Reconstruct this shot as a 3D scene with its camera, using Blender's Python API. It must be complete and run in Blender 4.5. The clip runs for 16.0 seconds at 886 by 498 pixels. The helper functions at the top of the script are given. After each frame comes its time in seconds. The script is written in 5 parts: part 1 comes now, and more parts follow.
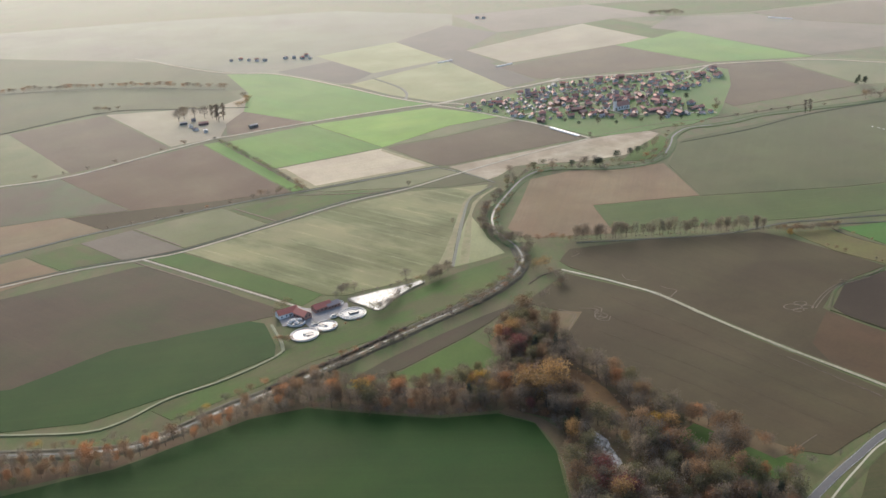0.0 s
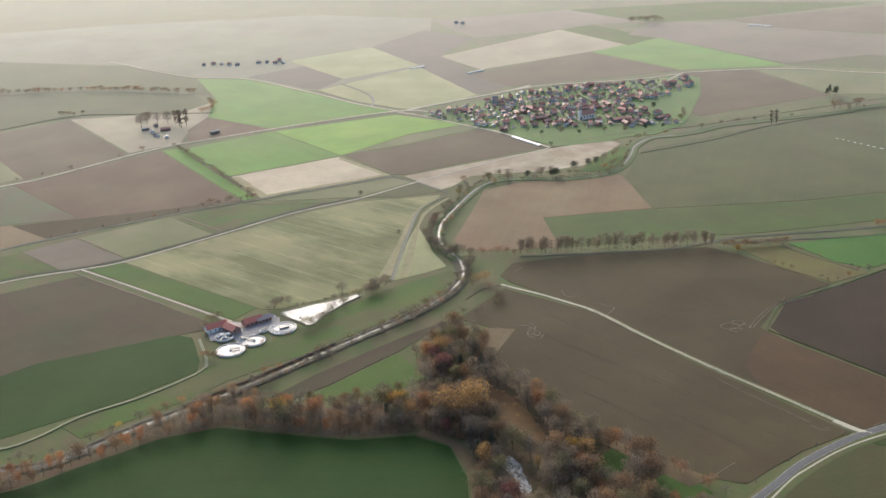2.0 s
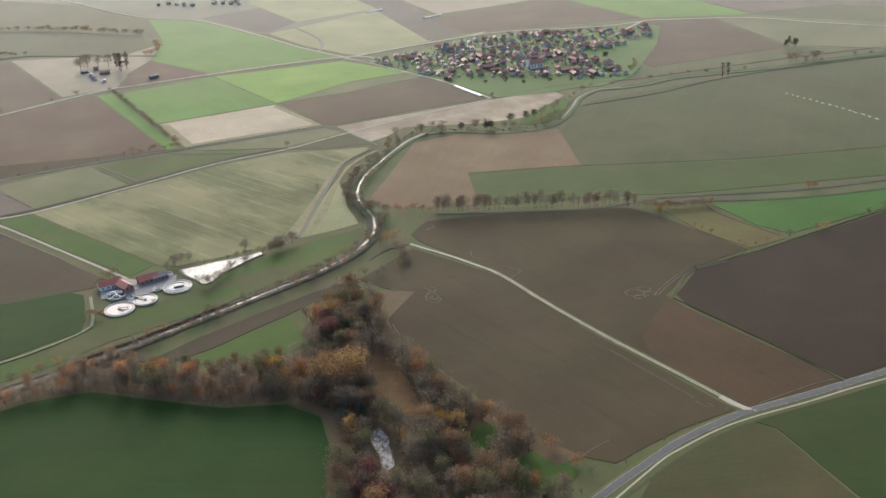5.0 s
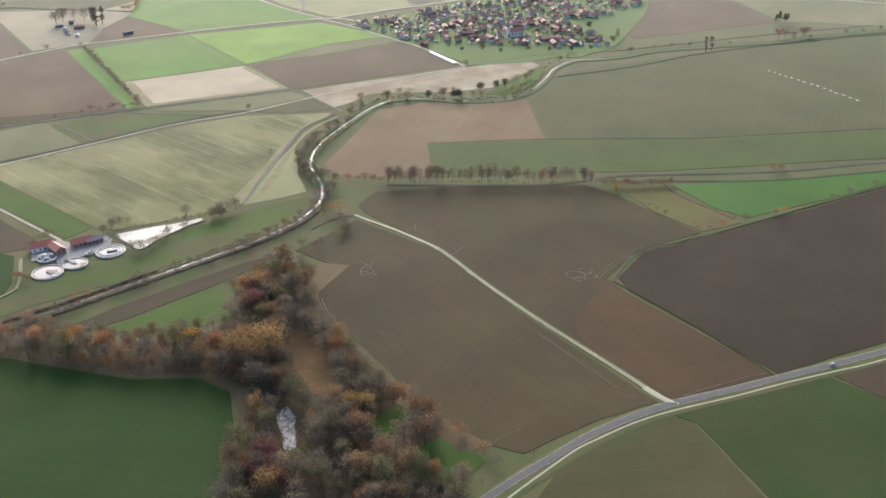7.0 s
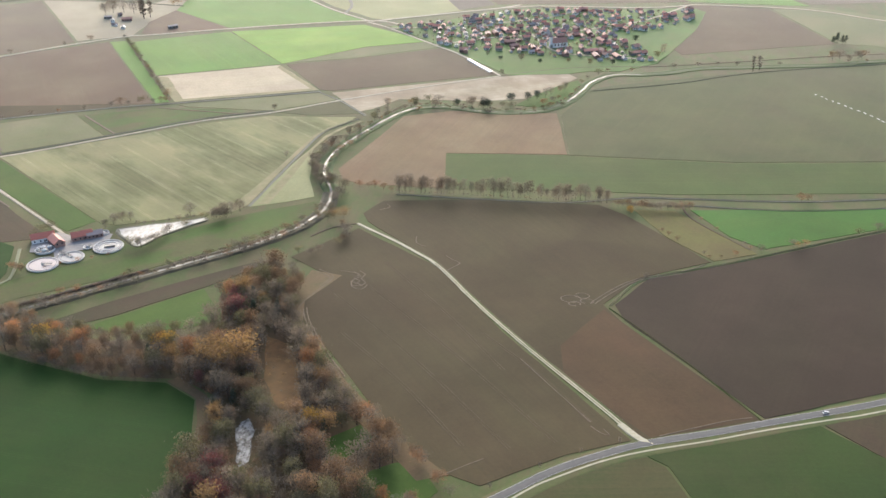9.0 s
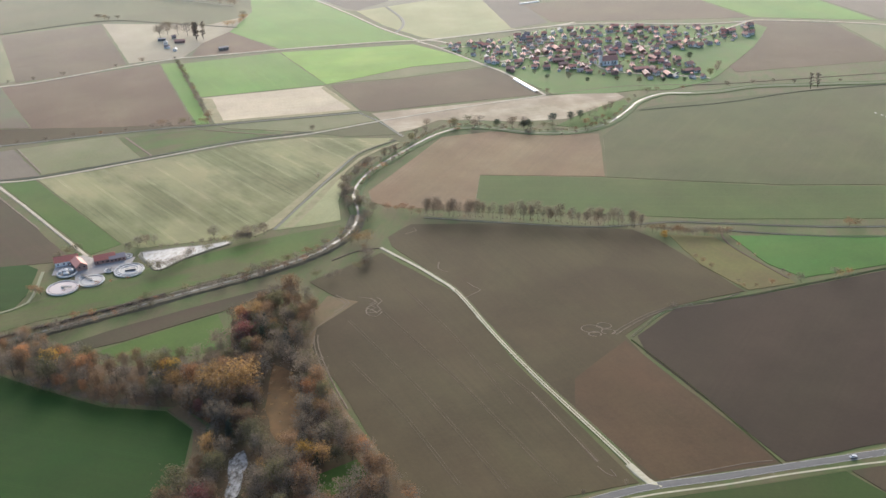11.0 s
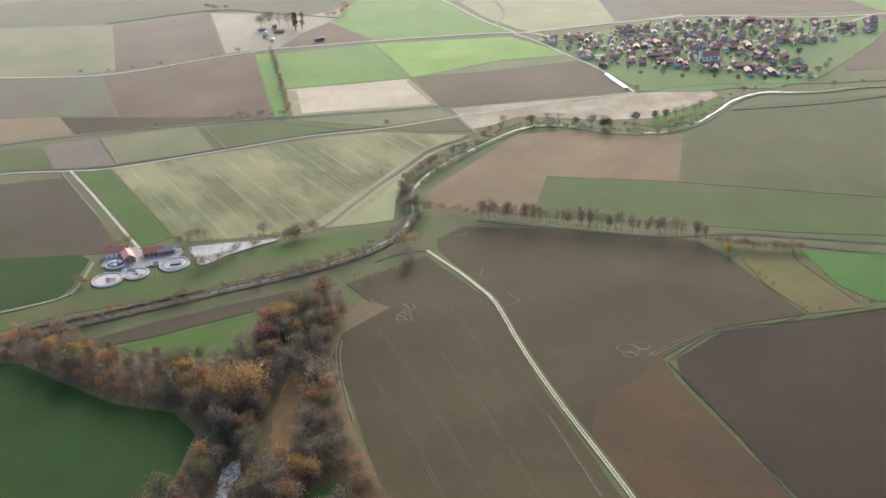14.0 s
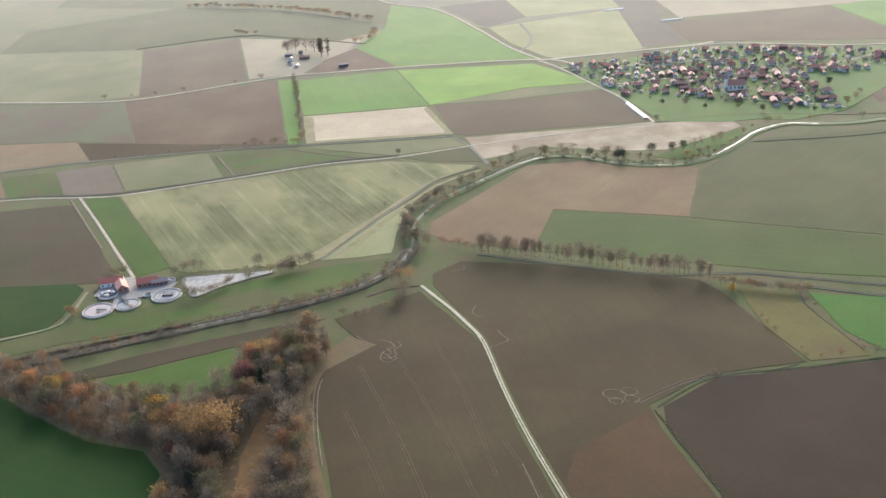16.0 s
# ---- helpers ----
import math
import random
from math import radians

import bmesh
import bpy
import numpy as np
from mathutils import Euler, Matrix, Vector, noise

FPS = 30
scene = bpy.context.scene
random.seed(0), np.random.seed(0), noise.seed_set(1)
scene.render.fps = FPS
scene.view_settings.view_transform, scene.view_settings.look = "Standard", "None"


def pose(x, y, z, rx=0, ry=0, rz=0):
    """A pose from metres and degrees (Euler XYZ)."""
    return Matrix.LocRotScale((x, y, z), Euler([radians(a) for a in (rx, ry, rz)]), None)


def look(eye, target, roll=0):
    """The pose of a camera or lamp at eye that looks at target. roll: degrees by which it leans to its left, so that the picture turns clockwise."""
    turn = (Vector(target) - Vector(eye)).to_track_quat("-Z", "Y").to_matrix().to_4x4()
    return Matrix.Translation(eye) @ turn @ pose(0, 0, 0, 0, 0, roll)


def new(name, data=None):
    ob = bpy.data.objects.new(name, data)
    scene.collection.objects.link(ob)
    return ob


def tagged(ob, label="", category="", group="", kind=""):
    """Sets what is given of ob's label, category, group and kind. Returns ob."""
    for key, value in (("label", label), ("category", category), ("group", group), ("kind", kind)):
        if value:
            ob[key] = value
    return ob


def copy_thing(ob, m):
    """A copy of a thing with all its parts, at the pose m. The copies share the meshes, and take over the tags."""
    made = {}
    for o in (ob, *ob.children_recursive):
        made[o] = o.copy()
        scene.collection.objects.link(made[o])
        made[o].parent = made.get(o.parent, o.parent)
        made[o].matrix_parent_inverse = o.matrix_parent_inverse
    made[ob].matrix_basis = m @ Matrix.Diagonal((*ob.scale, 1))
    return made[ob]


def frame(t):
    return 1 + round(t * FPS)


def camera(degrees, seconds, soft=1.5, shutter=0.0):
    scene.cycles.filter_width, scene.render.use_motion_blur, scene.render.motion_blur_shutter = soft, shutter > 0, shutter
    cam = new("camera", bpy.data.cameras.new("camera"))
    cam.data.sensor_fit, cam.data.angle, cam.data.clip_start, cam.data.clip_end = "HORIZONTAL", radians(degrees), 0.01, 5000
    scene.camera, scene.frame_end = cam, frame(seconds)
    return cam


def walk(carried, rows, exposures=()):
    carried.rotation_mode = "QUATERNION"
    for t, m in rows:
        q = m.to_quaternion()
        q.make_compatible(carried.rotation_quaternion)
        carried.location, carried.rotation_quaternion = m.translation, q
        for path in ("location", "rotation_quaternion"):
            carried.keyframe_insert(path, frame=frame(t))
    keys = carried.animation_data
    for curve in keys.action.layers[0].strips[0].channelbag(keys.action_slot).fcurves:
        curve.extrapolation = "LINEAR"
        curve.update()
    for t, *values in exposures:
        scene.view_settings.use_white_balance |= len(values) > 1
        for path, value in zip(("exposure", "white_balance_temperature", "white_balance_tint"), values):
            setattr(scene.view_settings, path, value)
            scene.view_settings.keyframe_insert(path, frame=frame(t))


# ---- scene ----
cam = camera(45.1, 16.0, soft=1.5)
PATH = [
    (0, (-3.226, -3.424, 413.569), (-3.285, -1.575, 412.809), -3.7),
    (0.5, (13.327, 2.561, 413.474), (13.25, 4.409, 412.713), -3.9),
    (1, (30.091, 8.528, 413.363), (30.005, 10.377, 412.603), -3.8),
    (1.5, (46.967, 14.379, 413.216), (46.881, 16.228, 412.459), -3.6),
    (2, (63.464, 20.345, 413.033), (63.389, 22.195, 412.276), -3.4),
    (2.5, (79.037, 26.558, 412.765), (78.964, 28.409, 412.009), -3.2),
    (3, (93.574, 32.98, 412.419), (93.496, 34.831, 411.666), -3.4),
    (3.5, (107.837, 39.388, 412.02), (107.746, 41.238, 411.264), -3.6),
    (4, (122.766, 45.766, 411.569), (122.671, 47.609, 410.798), -3.5),
    (4.5, (138.212, 52.439, 411.093), (138.117, 54.269, 410.29), -3.3),
    (5, (154.289, 59.528, 410.622), (154.195, 61.332, 409.764), -2.8),
    (5.2, (160.818, 62.555, 410.425), (160.722, 64.352, 409.553), -2.6),
    (7.5, (236.91, 99.114, 402.491), (236.757, 100.884, 401.573), -0.8),
    (8, (253.123, 107.45, 401.749), (252.935, 109.216, 400.829), -0.4),
    (8.5, (268.68, 115.722, 401.12), (268.449, 117.476, 400.186), -0.4),
    (9, (283.17, 123.964, 400.448), (282.889, 125.723, 399.538), -0.3),
    (9.5, (295.863, 132.655, 399.637), (295.54, 134.41, 398.735), -0.7),
    (12, (350.882, 178.821, 389.827), (350.372, 180.55, 388.963), -3.1),
    (12.5, (362.186, 188.782, 388.797), (361.642, 190.496, 387.921), -3.5),
    (13, (374.404, 199.559, 387.824), (373.809, 201.248, 386.935), -3.9),
    (13.5, (387.176, 210.8, 386.729), (386.519, 212.466, 385.838), -4.1),
    (14, (399.241, 221.993, 385.562), (398.533, 223.642, 384.678), -4.2),
    (14.5, (409.891, 233.123, 384.47), (409.148, 234.76, 383.595), -4.3),
    (15, (419.541, 244.022, 383.534), (418.769, 245.652, 382.67), -4.4),
    (15.5, (428.424, 254.656, 382.845), (427.629, 256.281, 381.994), -4.6),
    (16, (437.128, 265.301, 382.402), (436.314, 266.923, 381.561), -4.9),
]
EXPOSURES = [(0, 0.77, 5950, 11), (4, 0.79, 5950, 11), (5, 0.64, 5900, 11), (7.5, 0.99, 5900, 11), (9, 1.14, 5950, 11), (12, 0.96, 5850, 11), (16, 1.03, 5850, 11)]
walk(cam, [(t, look(eye, target, roll)) for t, eye, target, roll in PATH], EXPOSURES)

# ---- world, sun and exposure ----
SUN_AZ, SUN_EL = -13.0, 22.0          # degrees from +y towards +x, and above the horizon
world = bpy.data.worlds.new("hazy_november_sky")
scene.world = world
world.use_nodes = True
wn, wl = world.node_tree.nodes, world.node_tree.links
wn.clear()
sky = wn.new("ShaderNodeTexSky")
sky.sky_type, sky.sun_disc = "NISHITA", False
sky.sun_elevation, sky.sun_rotation = radians(SUN_EL), radians(SUN_AZ)
sky.air_density, sky.dust_density, sky.ozone_density, sky.altitude = 0.9, 5.0, 1.0, 100
background = wn.new("ShaderNodeBackground")
background.inputs["Strength"].default_value = 0.15
world_out = wn.new("ShaderNodeOutputWorld")
wl.new(sky.outputs["Color"], background.inputs["Color"])
wl.new(background.outputs["Background"], world_out.inputs["Surface"])
sun_data = bpy.data.lights.new("sun", "SUN")
sun_data.energy, sun_data.angle, sun_data.color = 1.0, radians(25.0), (1.0, 0.92, 0.76)
sun = new("sun", sun_data)
sun_way = Vector((math.sin(radians(SUN_AZ)) * math.cos(radians(SUN_EL)), math.cos(radians(SUN_AZ)) * math.cos(radians(SUN_EL)), math.sin(radians(SUN_EL))))
sun.matrix_world = look(sun_way * 3000, (0, 0, 0))

# ---- materials ----
rnd = random.Random(11)


def material(name):
    m = bpy.data.materials.new(name)
    m.use_nodes = True
    n = m.node_tree.nodes
    return m, n, m.node_tree.links, n["Principled BSDF"]


def math_node(n, l, op, a, b=None):
    k = n.new("ShaderNodeMath")
    k.operation = op
    for i, v in enumerate((a, b)):
        if v is None:
            continue
        if isinstance(v, (int, float)):
            k.inputs[i].default_value = v
        else:
            l.new(v, k.inputs[i])
    return k.outputs[0]


def mix_colour(n, l, factor, a, b, mode="MIX"):
    k = n.new("ShaderNodeMix")
    k.data_type, k.blend_type = "RGBA", mode
    for socket, v in ((k.inputs[0], factor), (k.inputs[6], a), (k.inputs[7], b)):
        if isinstance(v, (int, float)):
            socket.default_value = v
        elif isinstance(v, tuple):
            socket.default_value = (*v, 1)
        else:
            l.new(v, socket)
    return k.outputs[2]


def ramp(n, l, factor, low, high):
    k = n.new("ShaderNodeMapRange")
    l.new(factor, k.inputs[0])
    k.inputs[1].default_value, k.inputs[2].default_value = low, high
    return k.outputs[0]


def noise_node(n, l, coords, scale, detail=4, rough=0.55):
    k = n.new("ShaderNodeTexNoise")
    k.inputs["Scale"].default_value, k.inputs["Detail"].default_value, k.inputs["Roughness"].default_value = scale, detail, rough
    if coords is not None:
        l.new(coords, k.inputs["Vector"])
    return k.outputs["Fac"]


def stretched(n, l, coords, scale):
    k = n.new("ShaderNodeMapping")
    k.inputs["Scale"].default_value = scale
    l.new(coords, k.inputs["Vector"])
    return k.outputs[0]


# ground sheen, strongest at grazing angles, stands in for haze over the distance
SHEEN = 0.95


def field_material(name, main, second, streak, patch=70.0, rows=0.5, tram=0.0, third=None, rough=0.9, patch_from=0.42, patch_to=0.68, sheen=1.0):
    """Ground under crops or plough: patches, streaks along the rows (local y), tyre lines, clods."""
    m, n, l, b = material(name)
    tc = n.new("ShaderNodeTexCoord")
    info = n.new("ShaderNodeObjectInfo")
    shift = n.new("ShaderNodeVectorMath")
    shift.operation = "MULTIPLY_ADD"
    l.new(info.outputs["Random"], shift.inputs[0])
    shift.inputs[1].default_value = (900, 700, 0)
    l.new(tc.outputs["Object"], shift.inputs[2])
    at = shift.outputs[0]
    broad = ramp(n, l, noise_node(n, l, at, 1 / patch, 5, 0.6), patch_from, patch_to)
    colour = mix_colour(n, l, broad, main, second)
    if third:
        spots = ramp(n, l, noise_node(n, l, stretched(n, l, at, (1, 0.42, 1)), 1.9 / patch, 4, 0.6), 0.45, 0.60)
        colour = mix_colour(n, l, spots, colour, third)
    lines = ramp(n, l, noise_node(n, l, stretched(n, l, at, (0.38, 0.007, 1)), 1.0, 4, 0.65), 0.36, 0.74)
    fade = math_node(n, l, "MULTIPLY", lines, rows)
    colour = mix_colour(n, l, fade, colour, streak)
    cloudy = n.new("ShaderNodeHueSaturation")
    l.new(math_node(n, l, "ADD", math_node(n, l, "MULTIPLY", noise_node(n, l, at, 0.011, 4, 0.6), 0.9), 0.55), cloudy.inputs["Value"])
    l.new(math_node(n, l, "ADD", math_node(n, l, "MULTIPLY", noise_node(n, l, stretched(n, l, at, (1.3, 0.5, 1)), 0.017, 3, 0.55), 0.05), 0.475), cloudy.inputs["Hue"])
    l.new(colour, cloudy.inputs["Color"])
    colour = cloudy.outputs[0]
    fine = ramp(n, l, noise_node(n, l, at, 0.35, 6, 0.7), 0.25, 0.8)
    colour = mix_colour(n, l, 0.16, colour, mix_colour(n, l, fine, (0.02, 0.018, 0.015), tuple(min(1, 1.7 * c) for c in main)))
    if tram:
        xyz = n.new("ShaderNodeSeparateXYZ")
        l.new(tc.outputs["Object"], xyz.inputs[0])
        wrapped = math_node(n, l, "PINGPONG", math_node(n, l, "ADD", xyz.outputs[0], 500.0), 11.0)
        near = math_node(n, l, "LESS_THAN", math_node(n, l, "ABSOLUTE", math_node(n, l, "SUBTRACT", wrapped, 0.9)), 0.22)
        broken = ramp(n, l, noise_node(n, l, at, 0.02, 2), 0.36, 0.56)
        colour = mix_colour(n, l, math_node(n, l, "MULTIPLY", math_node(n, l, "MULTIPLY", near, broken), tram), colour, tuple(min(1, 2.6 * c + 0.03) for c in streak))
    l.new(colour, b.inputs["Base Color"])
    b.inputs["Roughness"].default_value = rough
    b.inputs["Specular IOR Level"].default_value = 0.2
    b.inputs["Sheen Weight"].default_value = SHEEN * sheen
    b.inputs["Sheen Roughness"].default_value = 0.21
    bump = n.new("ShaderNodeBump")
    bump.inputs["Strength"].default_value, bump.inputs["Distance"].default_value = 0.3, 0.25
    l.new(fine, bump.inputs["Height"])
    l.new(bump.outputs["Normal"], b.inputs["Normal"])
    return m


def plain_material(name, main, second=None, scale=0.5, rough=0.7, metal=0.0, island=0.0, vary=0.0, sheen=0.0, bump=0.2):
    """Colour with stains and grain; island: spread of brightness from piece to piece; vary: from thing to thing."""
    m, n, l, b = material(name)
    tc = n.new("ShaderNodeTexCoord")
    second = second or tuple(0.6 * c for c in main)
    grain = noise_node(n, l, tc.outputs["Object"], scale, 6, 0.65)
    colour = mix_colour(n, l, ramp(n, l, grain, 0.35, 0.7), main, second)
    for spread, node_name, socket in ((island, "ShaderNodeNewGeometry", "Random Per Island"), (vary, "ShaderNodeObjectInfo", "Random")):
        if spread:
            source = n.new(node_name).outputs[socket]
            k = n.new("ShaderNodeHueSaturation")
            k.inputs["Hue"].default_value = 0.5
            l.new(math_node(n, l, "ADD", math_node(n, l, "MULTIPLY", source, 2 * spread), 1 - spread), k.inputs["Value"])
            l.new(colour, k.inputs["Color"])
            colour = k.outputs[0]
    l.new(colour, b.inputs["Base Color"])
    b.inputs["Roughness"].default_value, b.inputs["Metallic"].default_value = rough, metal
    b.inputs["Sheen Weight"].default_value = sheen
    if bump:
        k = n.new("ShaderNodeBump")
        k.inputs["Strength"].default_value, k.inputs["Distance"].default_value = bump, 0.05
        l.new(grain, k.inputs["Height"])
        l.new(k.outputs["Normal"], b.inputs["Normal"])
    return m


def water_material(name, tint, ripple=0.25, mottle=None):
    m, n, l, b = material(name)
    tc = n.new("ShaderNodeTexCoord")
    waves = noise_node(n, l, tc.outputs["Object"], 0.6, 4, 0.6)
    b.inputs["Base Color"].default_value = (*tint, 1)
    if mottle:
        patches = ramp(n, l, noise_node(n, l, stretched(n, l, tc.outputs["Object"], (1.0, 0.55, 1)), 0.32, 5, 0.7), 0.42, 0.62)
        l.new(mix_colour(n, l, patches, tint, mottle), b.inputs["Base Color"])
    b.inputs["Roughness"].default_value = 0.28
    b.inputs["IOR"].default_value = 1.33
    b.inputs["Specular IOR Level"].default_value = 0.14
    k = n.new("ShaderNodeBump")
    k.inputs["Strength"].default_value, k.inputs["Distance"].default_value = ripple, 0.3
    l.new(waves, k.inputs["Height"])
    l.new(k.outputs["Normal"], b.inputs["Normal"])
    return m


SOIL = dict(
    DARK=field_material("dark_ploughed_soil", (0.063, 0.047, 0.021), (0.082, 0.066, 0.030), (0.050, 0.039, 0.018), 120, 0.4, sheen=0.4),
    # TILLED: lighter copy of DARK for far fields; haze brightness put into the colour
    TILLED=field_material("haze_paled_tilled_soil", (0.088, 0.062, 0.034), (0.115, 0.088, 0.048), (0.074, 0.054, 0.030), 120, 0.4),
    DARKEST=field_material("wet_ploughed_soil", (0.038, 0.026, 0.016), (0.054, 0.038, 0.022), (0.033, 0.024, 0.014), 130, 0.4, sheen=0.3),
    BROWN=field_material("brown_tilled_soil", (0.100, 0.060, 0.032), (0.122, 0.086, 0.048), (0.078, 0.052, 0.030), 90, 0.5),
    BROWN2=field_material("crumbled_brown_soil", (0.082, 0.050, 0.023), (0.066, 0.044, 0.021), (0.092, 0.058, 0.028), 60, 0.4, sheen=0.4),
    BROWND=field_material("brown_soil_with_sprouts", (0.070, 0.048, 0.027), (0.046, 0.058, 0.018), (0.050, 0.038, 0.022), 130, 0.5),
    BROWNG=field_material("brown_soil_with_green", (0.105, 0.080, 0.052), (0.070, 0.10, 0.04), (0.09, 0.074, 0.048), 90, 0.4),
    RED=field_material("reddish_stubble_soil", (0.185, 0.125, 0.064), (0.205, 0.152, 0.085), (0.150, 0.11, 0.06), 110, 0.6),
    # far soils: greyed and paled, so distance haze sits in the base colour
    GREY=field_material("haze_paled_far_fields", (0.17, 0.175, 0.105), (0.15, 0.13, 0.10), (0.15, 0.16, 0.10), 300, 0.3),
    GREYD=field_material("haze_greyed_ploughed_soil", (0.105, 0.088, 0.068), (0.13, 0.11, 0.082), (0.09, 0.075, 0.06), 120, 0.4),
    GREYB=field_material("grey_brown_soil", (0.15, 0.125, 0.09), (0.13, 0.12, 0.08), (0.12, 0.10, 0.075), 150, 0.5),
    PALE=field_material("pale_dry_field", (0.29, 0.255, 0.17), (0.25, 0.22, 0.145), (0.31, 0.27, 0.185), 150, 0.4),
    PALEG=field_material("pale_green_meadow", (0.26, 0.27, 0.125), (0.29, 0.28, 0.15), (0.215, 0.23, 0.105), 90, 0.4),
    SAND=field_material("bleached_sandy_soil", (0.44, 0.37, 0.255), (0.36, 0.30, 0.20), (0.50, 0.44, 0.32), 60, 0.45),
    SANDB=field_material("sandy_stubble", (0.27, 0.22, 0.145), (0.48, 0.41, 0.30), (0.22, 0.18, 0.12), 50, 0.5),
    STRIPE=field_material("striped_olive_crop", (0.185, 0.190, 0.078), (0.24, 0.225, 0.105), (0.27, 0.25, 0.14), 110, 0.42, 0.25, third=(0.085, 0.100, 0.030)),
    OLIVE=field_material("olive_stubble", (0.135, 0.15, 0.062), (0.165, 0.15, 0.08), (0.12, 0.13, 0.055), 90, 0.45),
    OLIVEG=field_material("dull_olive_crop", (0.078, 0.090, 0.032), (0.092, 0.086, 0.040), (0.068, 0.076, 0.028), 190, 0.35, 0.1, sheen=0.85),
    OLIVEY=field_material("yellowed_rough_grass", (0.135, 0.125, 0.038), (0.125, 0.095, 0.04), (0.10, 0.115, 0.034), 40, 0.4, sheen=0.6),
    GREEN=field_material("winter_wheat", (0.105, 0.215, 0.030), (0.125, 0.205, 0.042), (0.085, 0.180, 0.025), 120, 0.4, 0.2),
    GREENB=field_material("meadow_green", (0.068, 0.114, 0.021), (0.090, 0.108, 0.030), (0.058, 0.086, 0.022), 60, 0.3, third=(0.098, 0.092, 0.038), sheen=0.7),
    GREENB2=field_material("strip_green_crop", (0.066, 0.100, 0.024), (0.080, 0.098, 0.031), (0.058, 0.082, 0.021), 110, 0.5, 0.1, sheen=0.7),
    GREEND=field_material("dark_winter_crop", (0.018, 0.054, 0.005), (0.027, 0.057, 0.008), (0.016, 0.044, 0.004), 110, 0.3, 0.1, sheen=0.25),
    BRIGHT=field_material("bright_winter_crop", (0.165, 0.290, 0.040), (0.19, 0.295, 0.055), (0.14, 0.255, 0.034), 100, 0.4, 0.15),
    BRIGHTD=field_material("fresh_winter_crop", (0.050, 0.140, 0.018), (0.066, 0.142, 0.026), (0.044, 0.118, 0.017), 110, 0.35, sheen=0.6),
    BRIGHTG=field_material("fresh_meadow", (0.060, 0.112, 0.017), (0.076, 0.118, 0.026), (0.052, 0.095, 0.017), 50, 0.3, sheen=0.6),
    MOWN=field_material("mown_olive_grass", (0.076, 0.070, 0.026), (0.052, 0.070, 0.020), (0.098, 0.080, 0.036), 70, 0.55, sheen=0.5),
    LEYG=field_material("dark_grass_ley", (0.032, 0.060, 0.010), (0.050, 0.062, 0.017), (0.028, 0.050, 0.009), 70, 0.4, sheen=0.5),
    BLEACH=field_material("bleached_grass", (0.26, 0.235, 0.125), (0.19, 0.185, 0.085), (0.30, 0.265, 0.16), 14, 0.4),
    LAWN=field_material("village_lawn_grass", (0.090, 0.165, 0.034), (0.12, 0.155, 0.045), (0.08, 0.13, 0.032), 30, 0.3),
    STRAW=field_material("dead_orange_grass", (0.185, 0.110, 0.045), (0.12, 0.082, 0.036), (0.15, 0.10, 0.045), 9, 0.3),
    STRAW2=field_material("dry_margin_grass", (0.15, 0.105, 0.055), (0.12, 0.10, 0.045), (0.12, 0.085, 0.045), 16, 0.3),
    GRASS=field_material("verge_grass", (0.085, 0.110, 0.034), (0.125, 0.115, 0.05), (0.07, 0.09, 0.03), 35, 0.3, third=(0.12, 0.10, 0.05)),
    WOODFLOOR=field_material("leaf_litter", (0.105, 0.070, 0.038), (0.075, 0.072, 0.030), (0.12, 0.080, 0.042), 18, 0.3),
)
PLOUGHLINE = plain_material("faint_tyre_line_soil", (0.108, 0.080, 0.050), (0.064, 0.045, 0.022), 0.09, 0.95, sheen=0.0)
TYRES = plain_material("pale_tyre_mark_soil", (0.165, 0.126, 0.082), (0.095, 0.070, 0.042), 0.16, 0.9, sheen=0.05)
PATHGRAVEL = plain_material("sandy_path_gravel", (0.44, 0.40, 0.28), (0.31, 0.29, 0.18), 0.35, 0.9, sheen=0.3)
GRAVEL = plain_material("pale_gravel", (0.42, 0.37, 0.27), (0.28, 0.25, 0.17), 0.12, 0.9, sheen=0.15)
DIRT = plain_material("dirt_track", (0.33, 0.28, 0.19), (0.22, 0.19, 0.12), 0.3, 0.9, sheen=0.3)
ASPHALT = plain_material("road_asphalt", (0.09, 0.088, 0.085), (0.066, 0.066, 0.066), 0.3, 0.8, sheen=0.1)
KERBPAINT = plain_material("white_road_paint", (0.7, 0.7, 0.66), (0.5, 0.5, 0.48), 1.0, 0.6)
RIDGE = plain_material("dry_dyke_grass", (0.165, 0.170, 0.065), (0.125, 0.135, 0.05), 0.2, 0.9, sheen=0.3)
BANK = plain_material("dark_river_bank", (0.050, 0.046, 0.024), (0.080, 0.070, 0.036), 0.15, 0.95, sheen=0.05)
REEDS = plain_material("dark_brown_reeds", (0.060, 0.045, 0.028), (0.035, 0.028, 0.018), 1.2, 0.95)
DITCH = plain_material("ditch_grass", (0.085, 0.085, 0.042), (0.115, 0.105, 0.055), 0.2, 0.95, sheen=0.35)
GREENBANK = plain_material("grassy_river_bank", (0.062, 0.104, 0.022), (0.085, 0.095, 0.034), 0.15, 0.95, sheen=0.05)
WATER = water_material("river_water", (0.13, 0.135, 0.12))
# pale tint stands for the bright sky mirrored in the pond; darker mottling
PONDWATER = water_material("sky_pale_pond_water", (0.42, 0.41, 0.38), mottle=(0.27, 0.26, 0.22))
# bright patches put the sky's reflection into the colour, dark mottling between
WOODWATER = water_material("sky_mottled_pond_water", (0.36, 0.36, 0.34), mottle=(0.055, 0.050, 0.036))

# ---- helpers for shapes ----
from mathutils.geometry import tessellate_polygon


